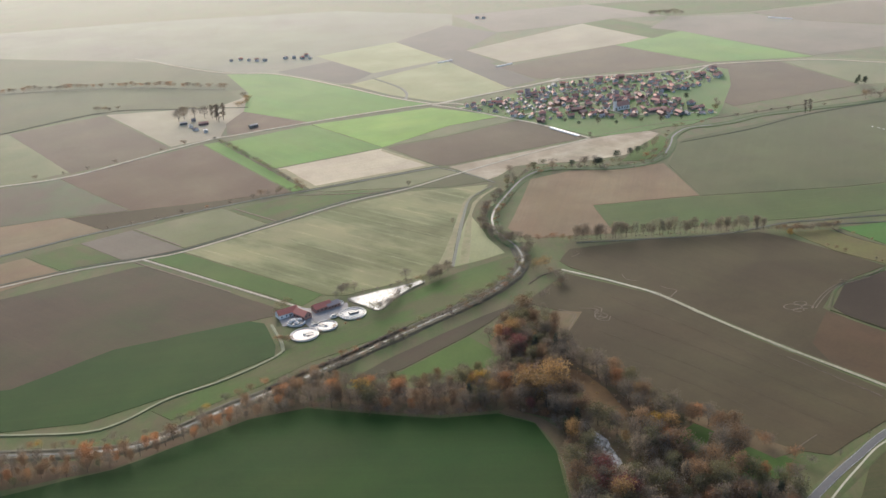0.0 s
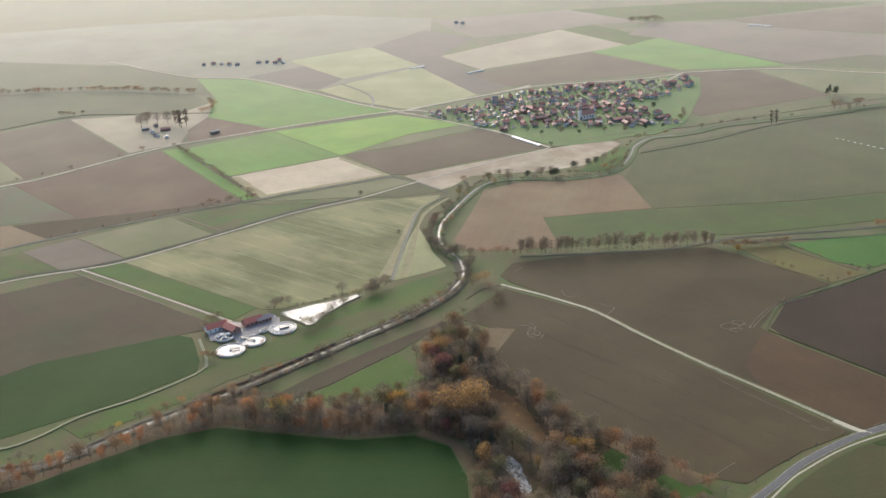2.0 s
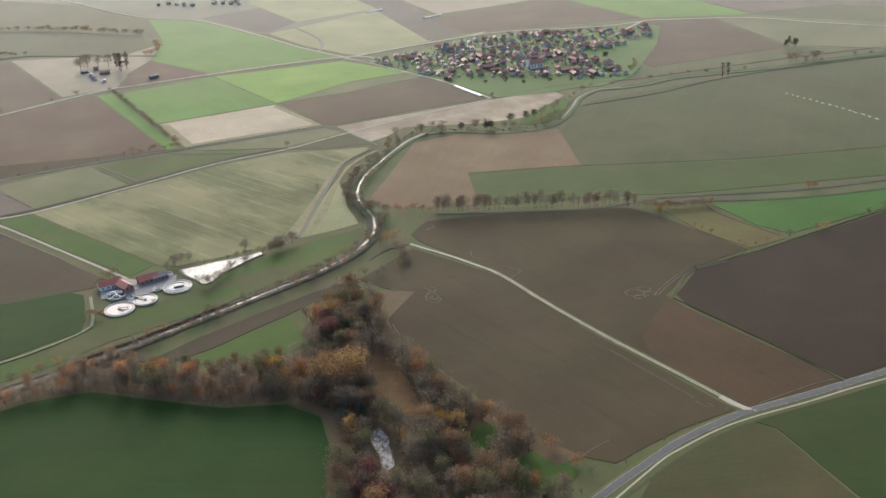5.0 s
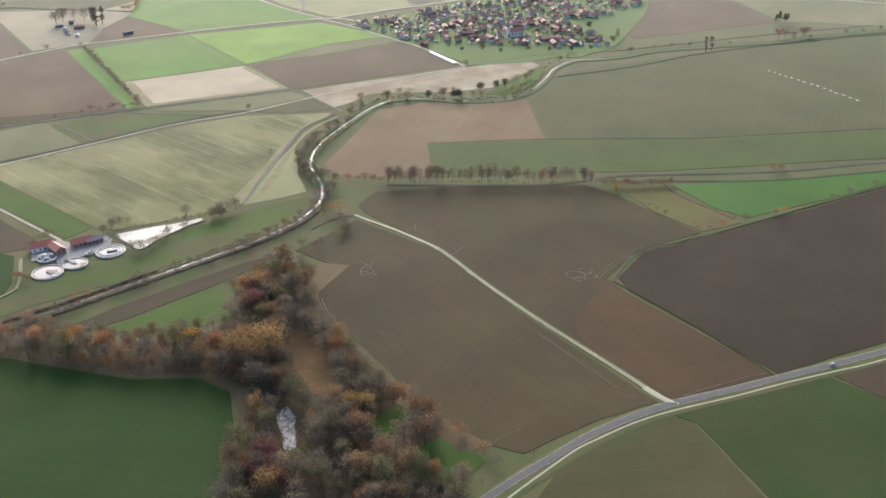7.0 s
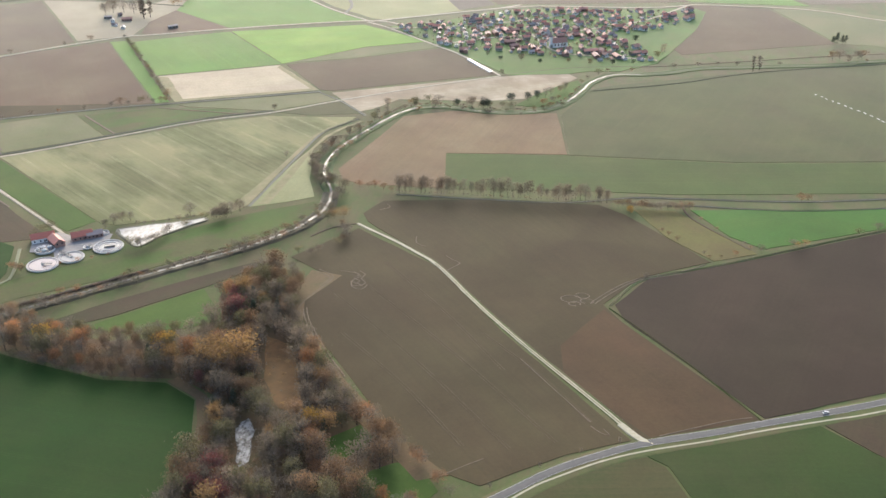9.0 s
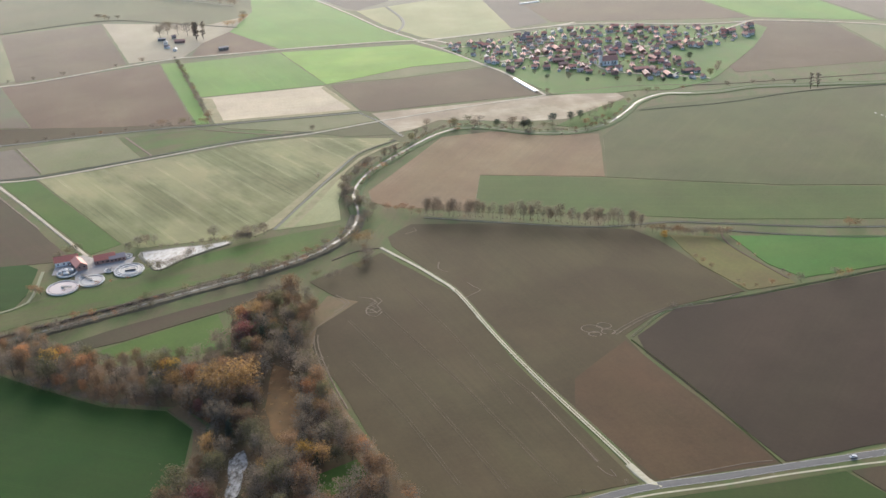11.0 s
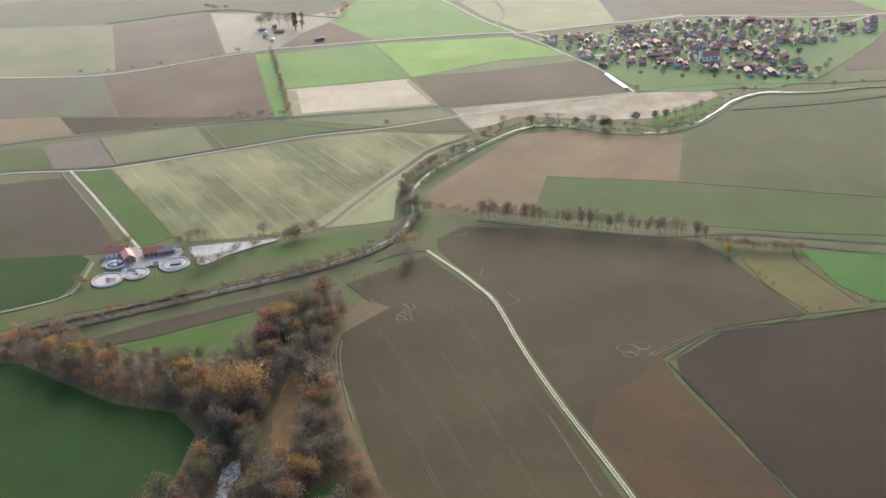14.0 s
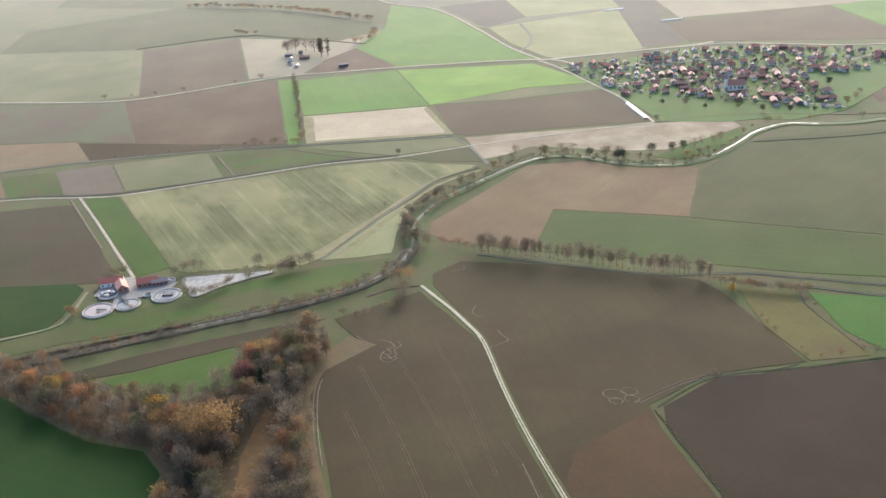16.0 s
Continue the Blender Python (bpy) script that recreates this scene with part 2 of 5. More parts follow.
def mesh_object(name, verts, faces, mat, parent=None, label=""):
    me = bpy.data.meshes.new(name)
    me.from_pydata(verts, [], faces)
    me.update()
    if mat:
        me.materials.append(mat)
    ob = new(name, me)
    ob.parent = parent
    return tagged(ob, label)


def part(name, bm, mat, parent=None, label=""):
    me = bpy.data.meshes.new(name)
    bm.to_mesh(me)
    bm.free()
    me.materials.append(mat)
    ob = new(name, me)
    ob.parent = parent
    return tagged(ob, label)


def inside(x, y, poly):
    hit = False
    for (ax, ay), (bx, by) in zip(poly, poly[1:] + poly[:1]):
        if (ay > y) != (by > y) and x < (bx - ax) * (y - ay) / (by - ay) + ax:
            hit = not hit
    return hit


def smooth_line(points, step=6.0):
    """Catmull-Rom through the plan's points, about one point every step metres."""
    p = [Vector((*q[:2], 0)) for q in points]
    p = [2 * p[0] - p[1], *p, 2 * p[-1] - p[-2]]
    line = []
    for a, b, c, d in zip(p, p[1:], p[2:], p[3:]):
        count = max(2, int((c - b).length / step))
        for i in range(count):
            u = i / count
            line.append(0.5 * (2 * b + (c - a) * u + (2 * a - 5 * b + 4 * c - d) * u * u + (3 * b - a - 3 * c + d) * u ** 3))
    line.append(p[-2])
    return line


def strip_mesh(points, profile, step=6.0, wobble=0.0, seed=1, ends=1.0):
    """Sweeps a cross-section [(offset, height), ...] along a line on the ground."""
    line = smooth_line(points, step)
    r = random.Random(seed)
    verts, faces, k = [], [], len(profile)
    for i, q in enumerate(line):
        way = (line[min(i + 1, len(line) - 1)] - line[max(i - 1, 0)]).normalized()
        side = Vector((way.y, -way.x, 0))
        for o, z in profile:
            o = o * (1 + wobble * (noise.noise(Vector((i * 0.23, seed * 7.1, o))) + 0.4 * r.uniform(-1, 1)))
            verts.append((q + side * o + Vector((0, 0, z)))[:])
    for i in range(len(line) - 1):
        for j in range(k - 1):
            a = i * k + j
            faces.append((a, a + 1, a + k + 1, a + k))
    return verts, faces


def strip(name, mat, points, profile, label, category, step=6.0, wobble=0.0, seed=1, kind="structure"):
    verts, faces = strip_mesh(points, profile, step, wobble, seed)
    ob = mesh_object(name, verts, faces, mat)
    return tagged(ob, label, category, kind=kind)


# ---- ground and fields ----
def ground():
    bm = bmesh.new()
    size, count = 4800.0, 24
    bmesh.ops.create_grid(bm, x_segments=count, y_segments=count, size=size)
    ob = part("ground", bm, SOIL["GRASS"])
    tagged(ob, "olive green grassland plain reaching into the haze", "ground", kind="structure")


field_count = 0


def field(name, soil, *corners):
    """One field: a thin raised sheet with ragged edges; its local y runs along the longest side, as the rows do."""
    global field_count
    field_count += 1
    top = 0.03 + 0.0035 * field_count
    pairs = list(zip(corners, corners[1:] + corners[:1]))
    a, b = max(pairs, key=lambda q: (q[0][0] - q[1][0]) ** 2 + (q[0][1] - q[1][1]) ** 2)
    turn = math.degrees(math.atan2(b[1] - a[1], b[0] - a[0])) - 90
    cx, cy = sum(c[0] for c in corners) / len(corners), sum(c[1] for c in corners) / len(corners)
    place = pose(cx, cy, 0, 0, 0, turn)
    back = place.inverted()
    edge = []
    for (ax, ay), (bx, by) in pairs:
        length = math.hypot(bx - ax, by - ay)
        count = max(1, int(length / 14))
        for i in range(count):
            u = i / count
            wave = 1.1 * noise.noise(Vector((ax + u * 17.3, ay + i * 0.77, field_count))) if i else 0
            edge.append(Vector((ax + (bx - ax) * u - (by - ay) / length * wave, ay + (by - ay) * u + (bx - ax) / length * wave, 0)))
    bm = bmesh.new()
    upper = [bm.verts.new(back @ (v + Vector((0, 0, top)))) for v in edge]
    lower = [bm.verts.new(back @ (v + Vector((0, 0, -0.05)))) for v in edge]
    for tri in tessellate_polygon([[v.co for v in upper]]):
        bm.faces.new([upper[k] for k in tri])
    for i in range(len(edge)):
        j = (i + 1) % len(edge)
        bm.faces.new((upper[i], lower[i], lower[j], upper[j]))
    bmesh.ops.recalc_face_normals(bm, faces=bm.faces[:])
    ob = part(name, bm, SOIL[soil])
    ob.matrix_world = place
    tagged(ob, FIELD_LABELS[soil], "field", kind="structure")
    return ob


ground()
WOOD = [(-138, 702), (-68, 686), (-35, 680), (15, 684), (47, 668), (55, 630), (56, 540), (60, 470), (150, 480), (196, 560), (186, 612), (122, 686), (76, 755), (60, 792), (66, 822), (38, 838),
        (14, 812), (4, 792), (17, 762), (-2, 736), (-54, 722), (-108, 726)]
SHORE = [(-520, 575), (-345, 606), (-268, 628), (-182, 684), (-140, 698), (-112, 732), (-126, 752), (-161, 722), (-200, 692), (-229, 666), (-257, 646), (-301, 641), (-356, 642), (-513, 620)]
FIELD_LABELS = {
    "DARK": "dark brown ploughed field with faint tyre lines",
    "TILLED": "brown tilled field in a paled far copy of dark soil",
    "DARKEST": "very dark wet ploughed field",
    "BROWN": "brown tilled field with paler patches",
    "BROWN2": "crumbled reddish brown patch of bare earth",
    "BROWND": "brown soil field with a thin green sprouting crop",
    "BROWNG": "brown tilled field with green weedy patches",
    "RED": "reddish brown stubble field in straight rows",
    "GREY": "far patchwork of grey green fields with painted haze",
    "GREYD": "grey brown ploughed field paled by painted haze",
    "GREYB": "pale grey brown harvested field",
    "PALE": "pale dry harvested field",
    "PALEG": "pale yellow green meadow",
    "SAND": "bleached sandy field with nearly white edges",
    "SANDB": "sandy stubble field with bleached patches",
    "STRIPE": "pale olive crop field with stripes and dark stains",
    "OLIVE": "olive coloured stubble field",
    "OLIVEG": "wide dull olive green crop field",
    "OLIVEY": "rough yellowed meadow with tussocks",
    "GREEN": "green winter wheat field in thin rows",
    "GREENB": "short green meadow grass beside water",
    "GREENB2": "long strip of dull green crop",
    "GREEND": "deep green winter crop in neat rows",
    "BRIGHT": "bright yellow green winter crop field",
    "BRIGHTD": "vivid fresh green winter crop field",
    "BRIGHTG": "fresh green meadow among trees",
    "STRAW": "clearing of dead orange reeds and grass",
    "LAWN": "green lawns and gardens round village houses",
    "MOWN": "olive brown mown grass with pale wheel rows",
    "LEYG": "dark green grass ley beside the road",
    "BLEACH": "bleached straw coloured strip along a field",
    "WOODFLOOR": "brown leaf litter on a shaded wood floor",
    "STRAW2": "dry brown grass margin beside ploughed soil",
}
field("wood_floor", "WOODFLOOR", *WOOD)
field("wood_floor", "WOODFLOOR", *SHORE)
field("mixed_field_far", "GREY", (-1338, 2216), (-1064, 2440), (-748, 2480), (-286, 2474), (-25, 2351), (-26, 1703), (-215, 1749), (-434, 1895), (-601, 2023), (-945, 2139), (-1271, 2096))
field("pasture_far", "OLIVEG", (-1157, 1887), (-945, 2139), (-599, 2012), (-432, 1886), (-366, 1745), (-406, 1755), (-619, 1824), (-817, 1818), (-1108, 1797))
field("pasture_far", "OLIVEG", (-1011, 1620), (-822, 1831), (-615, 1811), (-406, 1755), (-366, 1689), (-403, 1643), (-568, 1651), (-711, 1552), (-938, 1488))
field("grey_field", "OLIVE", (-814, 1262), (-938, 1488), (-709, 1545), (-695, 1542), (-532, 1338), (-607, 1289))
field("ploughed_field", "TILLED", (-697, 1549), (-575, 1629), (-422, 1427), (-457, 1381), (-529, 1331))
field("pale_field", "PALE", (-573, 1632), (-398, 1642), (-359, 1706), (-346, 1631), (-360, 1521), (-358, 1467), (-421, 1432))
field("brown_field", "BROWN", (-351, 1480), (-364, 1537), (-350, 1605), (-239, 1520), (-335, 1477))
field("winter_crop", "GREEN", (-363, 1725), (-430, 1876), (-336, 1857), (-214, 1745), (-115, 1635), (-59, 1588), (-194, 1539), (-239, 1524), (-349, 1604))
field("pale_meadow", "PALEG", (-196, 1744), (-36, 1883), (69, 1662), (-26, 1595), (-52, 1600), (-125, 1659))
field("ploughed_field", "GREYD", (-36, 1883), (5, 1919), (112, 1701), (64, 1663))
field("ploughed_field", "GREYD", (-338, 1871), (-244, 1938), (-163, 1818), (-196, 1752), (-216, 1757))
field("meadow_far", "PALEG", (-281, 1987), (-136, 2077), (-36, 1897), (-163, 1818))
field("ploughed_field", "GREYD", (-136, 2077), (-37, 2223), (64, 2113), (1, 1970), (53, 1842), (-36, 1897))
field("pale_field", "PALE", (1, 1960), (236, 2155), (346, 1974), (73, 1837))
field("ploughed_field", "TILLED", (57, 1806), (268, 1935), (398, 1760), (378, 1752), (117, 1704))
field("winter_crop", "GREEN", (273, 1934), (409, 2026), (574, 1756), (403, 1759))
field("meadow_far", "GREENB", (236, 2155), (304, 2190), (404, 2028), (346, 1974))
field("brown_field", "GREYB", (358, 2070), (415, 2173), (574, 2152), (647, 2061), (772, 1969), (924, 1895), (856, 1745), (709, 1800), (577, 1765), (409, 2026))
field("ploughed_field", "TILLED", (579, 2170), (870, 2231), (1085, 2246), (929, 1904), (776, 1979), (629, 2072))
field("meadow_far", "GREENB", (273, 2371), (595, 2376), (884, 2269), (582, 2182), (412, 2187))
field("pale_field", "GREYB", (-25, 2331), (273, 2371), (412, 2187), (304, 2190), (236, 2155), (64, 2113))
field("ploughed_field", "TILLED", (395, 1748), (511, 1730), (579, 1559), (495, 1527), (376, 1480), (346, 1562), (347, 1671))
field("olive_field", "OLIVE", (516, 1733), (573, 1752), (675, 1708), (851, 1641), (787, 1509), (618, 1557), (583, 1558))
field("brown_field", "BROWN", (-540, 1314), (-377, 1433), (-221, 1208), (-402, 1169))
field("mixed_field", "BROWNG", (-897, 1065), (-687, 1240), (-538, 1310), (-407, 1172), (-479, 1161), (-576, 1132), (-799, 996))
field("ploughed_field", "DARK", (-478, 1157), (-218, 1207), (-263, 1186), (-415, 1108))
field("brown_field", "RED", (-789, 989), (-573, 1129), (-481, 1160), (-418, 1109), (-499, 1056), (-688, 918))
field("verge_meadow", "GREEN", (-375, 1433), (-356, 1442), (-205, 1215), (-218, 1209))
field("winter_crop", "GREEN", (-350, 1435), (-233, 1505), (-119, 1371), (-257, 1305))
field("winter_crop", "BRIGHT", (-231, 1506), (-57, 1565), (47, 1496), (-30, 1461), (-119, 1373))
field("pale_meadow", "OLIVE", (-117, 1374), (-29, 1459), (48, 1494), (67, 1473), (-32, 1410))
field("ploughed_field", "TILLED", (-113, 1370), (-32, 1407), (72, 1470), (102, 1436), (156, 1367), (72, 1329), (-29, 1279), (-45, 1280))
field("sandy_field", "SAND", (-254, 1301), (-120, 1366), (-47, 1280), (-198, 1215))
field("sandy_stubble", "SANDB", (-30, 1272), (75, 1322), (162, 1361), (232, 1388), (249, 1367), (227, 1327), (191, 1281), (142, 1267), (88, 1264), (52, 1260), (28, 1223), (16, 1214))
field("sandy_rim", "BLEACH", (-254, 1300), (-240, 1300), (-193, 1226), (-58, 1283), (-120, 1356), (-120, 1366), (-47, 1280), (-198, 1215))
field("river_meadow", "BRIGHTG", (250, 1358), (258, 1334), (250, 1294), (232, 1268), (208, 1256), (184, 1258), (204, 1298), (224, 1328))
field("olive_field", "OLIVE", (-191, 1207), (-44, 1270), (-17, 1250), (-80, 1203), (-177, 1201))
field("olive_field", "OLIVEG", (-75, 1199), (-14, 1244), (22, 1208), (-36, 1194))
field("crop_field", "GREENB", (-287, 1155), (-209, 1194), (-134, 1201), (-107, 1190), (-152, 1160), (-228, 1101))
field("olive_field", "OLIVE", (-384, 1106), (-294, 1162), (-230, 1101), (-311, 1043))
field("ploughed_field", "GREYB", (-432, 1072), (-385, 1106), (-311, 1041), (-366, 1014))
field("winter_crop", "GREENB", (-481, 1040), (-433, 1072), (-369, 1016), (-421, 991))
field("brown_field", "RED", (-672, 906), (-481, 1038), (-423, 990), (-602, 857))
field("big_olive_field", "STRIPE", (-308, 1031), (-226, 1090), (-146, 1150), (-78, 1186), (-34, 1189), (17, 1196), (8, 1174), (-8, 1142), (-22, 1077), (-32, 998), (-41, 945), (-61, 932), (-126, 901), (-143, 903))
field("winter_crop", "BRIGHTG", (-342, 1016), (-311, 1030), (-148, 906), (-164, 883))
field("triangle_meadow", "PALEG", (-25, 954), (-14, 1061), (-7, 1102), (5, 1056), (11, 1026), (27, 984), (6, 970))
field("ploughed_field", "BROWND", (-645, 858), (-466, 932), (-348, 997), (-336, 997), (-181, 876), (-182, 866), (-209, 855), (-319, 813), (-385, 751), (-568, 728))
field("winter_crop", "GREEND", (-568, 728), (-385, 751), (-319, 813), (-209, 856), (-194, 850), (-177, 806), (-175, 787), (-218, 749), (-257, 723), (-305, 692), (-368, 685), (-534, 673))
field("river_meadow", "GREENB", (-125, 832), (-101, 867), (-21, 940), (30, 974), (42, 957), (41, 944), (18, 910), (-5, 887), (-38, 856), (-80, 817), (-145, 771), (-176, 739), (-239, 691), (-261, 709), (-195, 757), (-156, 808))
field("olive_crop", "OLIVEG", (266, 1324), (292, 1344), (464, 1421), (625, 1476), (870, 1557), (737, 1168), (559, 1146), (413, 1123), (252, 1119), (237, 1233))
field("strip_crop", "GREENB2", (130, 1106), (253, 1116), (412, 1120), (558, 1143), (736, 1165), (710, 1089), (543, 1067), (355, 1037), (253, 1031), (143, 1019))
field("brown_field", "RED", (68, 1206), (117, 1230), (232, 1239), (250, 1120), (130, 1107), (141, 1021), (63, 1019), (43, 1027), (33, 1051), (42, 1088))
field("ploughed_field", "DARK", (87, 940), (79, 956), (92, 985), (178, 1000), (284, 1004), (307, 987), (376, 906), (319, 871), (292, 825), (306, 802), (394, 694), (323, 664), (311, 671), (227, 776), (163, 869))
field("bare_earth_patch", "BROWN2", (293, 818), (391, 695), (324, 666), (269, 726), (264, 763))
field("ploughed_field", "DARK", (82, 926), (161, 865), (222, 775), (313, 661), (274, 641), (227, 605), (206, 613), (180, 630), (115, 720), (76, 768), (67, 791), (84, 838), (66, 847), (39, 866))
field("ploughed_field", "DARKEST", (301, 826), (325, 869), (418, 920), (526, 983), (710, 1089), (621, 826), (477, 737), (396, 696), (308, 805))
field("rough_meadow", "OLIVEY", (315, 998), (351, 1001), (408, 936), (414, 926), (379, 908), (342, 947))
field("winter_crop", "BRIGHTD", (365, 1004), (536, 1032), (701, 1062), (713, 1096), (528, 992), (421, 936), (395, 955))
field("mown_grass", "MOWN", (247, 589), (270, 612), (296, 632), (322, 646), (333, 638), (345, 612), (380, 528), (199, 498))
field("grass_ley", "LEYG", (322, 647), (360, 664), (428, 694), (462, 666), (510, 629), (526, 548), (383, 527), (347, 612), (335, 639))
field("field_corner", "STRAW2", (8, 680), (34, 664), (44, 640), (49, 612), (51, 570), (56, 570), (56, 625), (50, 655), (40, 668), (14, 686))
field("ploughed_field", "BROWND", (430, 696), (472, 714), (605, 780), (540, 589), (462, 666))
field("winter_crop", "GREEND", (-496, 547), (-334, 601), (-264, 628), (-178, 687), (-137, 699), (-68, 682), (-35, 675), (8, 678), (34, 662), (46, 624), (49, 570), (40, 437), (-442, 465))
field("ploughed_strip", "BROWND", (-113, 734), (-74, 776), (-6, 837), (32, 865), (3, 825), (-10, 809), (-64, 755), (-90, 735))
field("meadow_patch", "BRIGHTG", (-77, 737), (-63, 753), (-12, 804), (4, 782), (13, 760), (-4, 746), (-54, 732))
field("meadow_patch", "BRIGHTG", (155, 594), (162, 609), (174, 618), (187, 623), (204, 597), (195, 581), (166, 581))
field("meadow_patch", "BRIGHTG", (128, 634), (146, 652), (158, 641), (146, 620), (134, 612))
field("field_margin", "STRAW2", (57, 790), (72, 767), (122, 694), (181, 625), (173, 629), (120, 687), (77, 744))

# ---- river, ditches, roads and tracks ----
RIVER = [(-620, 600), (-513, 632), (-420, 648), (-356, 652), (-301, 651), (-257, 656), (-229, 676), (-200, 703), (-161, 732), (-119, 769), (-65, 819), (-1, 879), (30, 919), (43, 958),
         (40, 996), (26, 1029), (18, 1059), (20, 1101), (37, 1156), (58, 1209), (78, 1236), (113, 1243), (158, 1233), (211, 1243), (242, 1279), (256, 1319), (266, 1352),
         (291, 1384), (324, 1391), (354, 1401), (396, 1425), (458, 1440), (576, 1467), (606, 1483), (868, 1559), (1300, 1690)]
strip("river_bank", BANK, RIVER[:15], [(-8, 0.0), (-5.5, 0.8), (-4.2, 0.8), (-2.4, 0.45), (2.4, 0.45), (4.2, 0.8), (5.5, 0.8), (8, 0.0)],
      "dark overgrown banks of a small winding river", "river bank", wobble=0.16, seed=3)
strip("river_bank", GREENBANK, RIVER[14:], [(-8, 0.0), (-6, 0.6), (-4.4, 0.6), (-2.8, 0.4), (2.8, 0.4), (4.4, 0.6), (6, 0.6), (8, 0.0)],
      "grassy banks of a small winding river", "river bank", wobble=0.16, seed=4)
strip("river_water", WATER, RIVER[:13], [(-1.0, 0.56), (0, 0.57), (1.0, 0.56)], "narrow winding river shining with the bright sky", "river", wobble=0.5, seed=9)
for first, last, half, seed in ((12, 21, 1.05, 10), (20, 25, 0.3, 11), (24, 29, 1.2, 12), (28, 36, 0.35, 13)):
    strip("river_water", WATER, RIVER[first:last], [(-half, 0.56), (0, 0.57), (half, 0.56)], "narrow winding river shining with the bright sky", "river", wobble=0.5, seed=seed)
strip("reed_belt", REEDS, [(-172, 730), (-150, 750), (-120, 776), (-92, 802), (-66, 826)], [(-2.6, 0.4), (-2.0, 1.5), (-0.5, 1.9), (1.0, 1.6), (2.4, 0.4)], "dense dark brown reed belt on the bank", "reeds", 2.0, 0.3, 12, "stuff")


def lane(name, mat, points, width, label, category="track", height=0.40, wobble=0.12, seed=1):
    h = width / 2
    return strip(name, mat, points, [(-h - 0.4, 0.0), (-h, height), (0, height + 0.05), (h, height), (h + 0.4, 0.0)], label, category, 8.0, wobble, seed)


def ditch(name, points, width, label, seed=1, mat=None, rise=0.5):
    h = width / 2
    return strip(name, mat or DITCH, points, [(-h, 0.0), (-0.55 * h, rise), (-0.2 * h, rise - 0.25), (0.2 * h, rise - 0.3), (0.6 * h, rise), (h, 0.0)], label, "ditch", 7.0, 0.2, seed)


lane("country_road", GRAVEL, [(-876, 1240), (-609, 1291), (-530, 1317), (-481, 1356), (-420, 1415), (-362, 1463), (-343, 1470), (-195, 1537), (-52, 1586), (8, 1562)], 4.2,
     "pale country road between fields", "road", 0.42, 0.05, 2)
lane("country_road", GRAVEL, [(-647, 2062), (-605, 2030), (-534, 1963), (-434, 1887), (-336, 1853), (-215, 1740), (-125, 1644), (-52, 1583)], 4.0, "pale winding country road", "road", 0.42, 0.05, 3)
lane("country_road", GRAVEL, [(-52, 1583), (36, 1634), (119, 1680), (150, 1705)], 6.0, "pale road leading into the village", "road", 0.42, 0.05, 4)
lane("country_road", GRAVEL, [(119, 1680), (183, 1702), (321, 1712), (396, 1735), (416, 1742), (566, 1734), (666, 1686), (839, 1619), (1200, 1500)], 4.5, "pale road beyond the village", "road", 0.42, 0.05, 5)
lane("farm_track", GRAVEL, [(-629, 878), (-428, 988), (-351, 1016), (-307, 1034), (-224, 1098), (-150, 1158), (-77, 1198), (-14, 1247), (78, 1312), (157, 1361)], 2.7,
     "straight pale gravel farm track", seed=6)
lane("farm_track", GRAVEL, [(157, 1362), (98, 1440), (58, 1479), (-17, 1551), (-56, 1580)], 3.6, "pale gravel track along the village edge", seed=7)
lane("farm_track", GRAVEL, [(-348, 1016), (-284, 969), (-226, 925), (-165, 879)], 2.5, "pale gravel track to the sewage works", seed=8)
lane("tyre_track", TYRES, [(-354, 1009), (-293, 963), (-238, 922)], 1.6, "faint bare tyre track in the field", seed=9)
lane("tyre_track", TYRES, [(-279, 1158), (-223, 1110)], 2.2, "faint bare track across a crop field", seed=10)
lane("tyre_track", TYRES, [(-381, 1107), (-316, 1049)], 1.8, "faint bare track across a stubble field", seed=11)
lane("tyre_track", TYRES, [(-208, 1194), (-170, 1191), (-112, 1187)], 1.5, "faint curved bare track in a crop", seed=12)
FIELD_PATH = [(79, 935), (97, 921.5), (117, 907), (139, 888.5), (157, 872), (174, 849), (195, 818), (217, 788), (246, 751), (275, 716), (300, 685.5), (311, 671.5), (321, 662)]


def beside(points, off):
    """The same line, moved sideways."""
    line = [Vector(p) for p in points]
    moved = []
    for i, p in enumerate(line):
        way = (line[min(i + 1, len(line) - 1)] - line[max(i - 1, 0)]).normalized()
        moved.append((p.x + way.y * off, p.y - way.x * off))
    return moved


for off in (-0.85, 0.85):
    lane("field_path", PATHGRAVEL, beside(FIELD_PATH, off), 0.95, "pale gravel wheel rut of a field path", seed=13, wobble=0.22)
lane("field_path", PATHGRAVEL, FIELD_PATH[:5], 2.2, "worn pale gravel field path", seed=19, wobble=0.2, height=0.41)
lane("field_path", PATHGRAVEL, [(306, 677), (312, 670), (320, 662), (326, 660)], 4.4, "worn pale gravel mouth of a field path", seed=20, wobble=0.2, height=0.42)
lane("field_path", PLOUGHLINE, [(79, 935), (60, 925), (45, 905)], 1.3, "faint dirt path along the plough edge", seed=21, wobble=0.3)
for a, b in (((108, 758), (212, 640)), ((90, 812), (240, 642)), ((96, 845), (268, 652)), ((208, 772), (288, 676)), ((118, 868), (228, 726))):
    c = (a[0] * 0.5 + b[0] * 0.5 + 2.5, a[1] * 0.5 + b[1] * 0.5 + 2)
    for off in (-0.95, 0.95):
        lane("tyre_track", PLOUGHLINE, beside([a, c, b], off), 0.3, "faint pale tyre line along the plough rows", seed=22 + int(off), wobble=0.6, height=0.3)
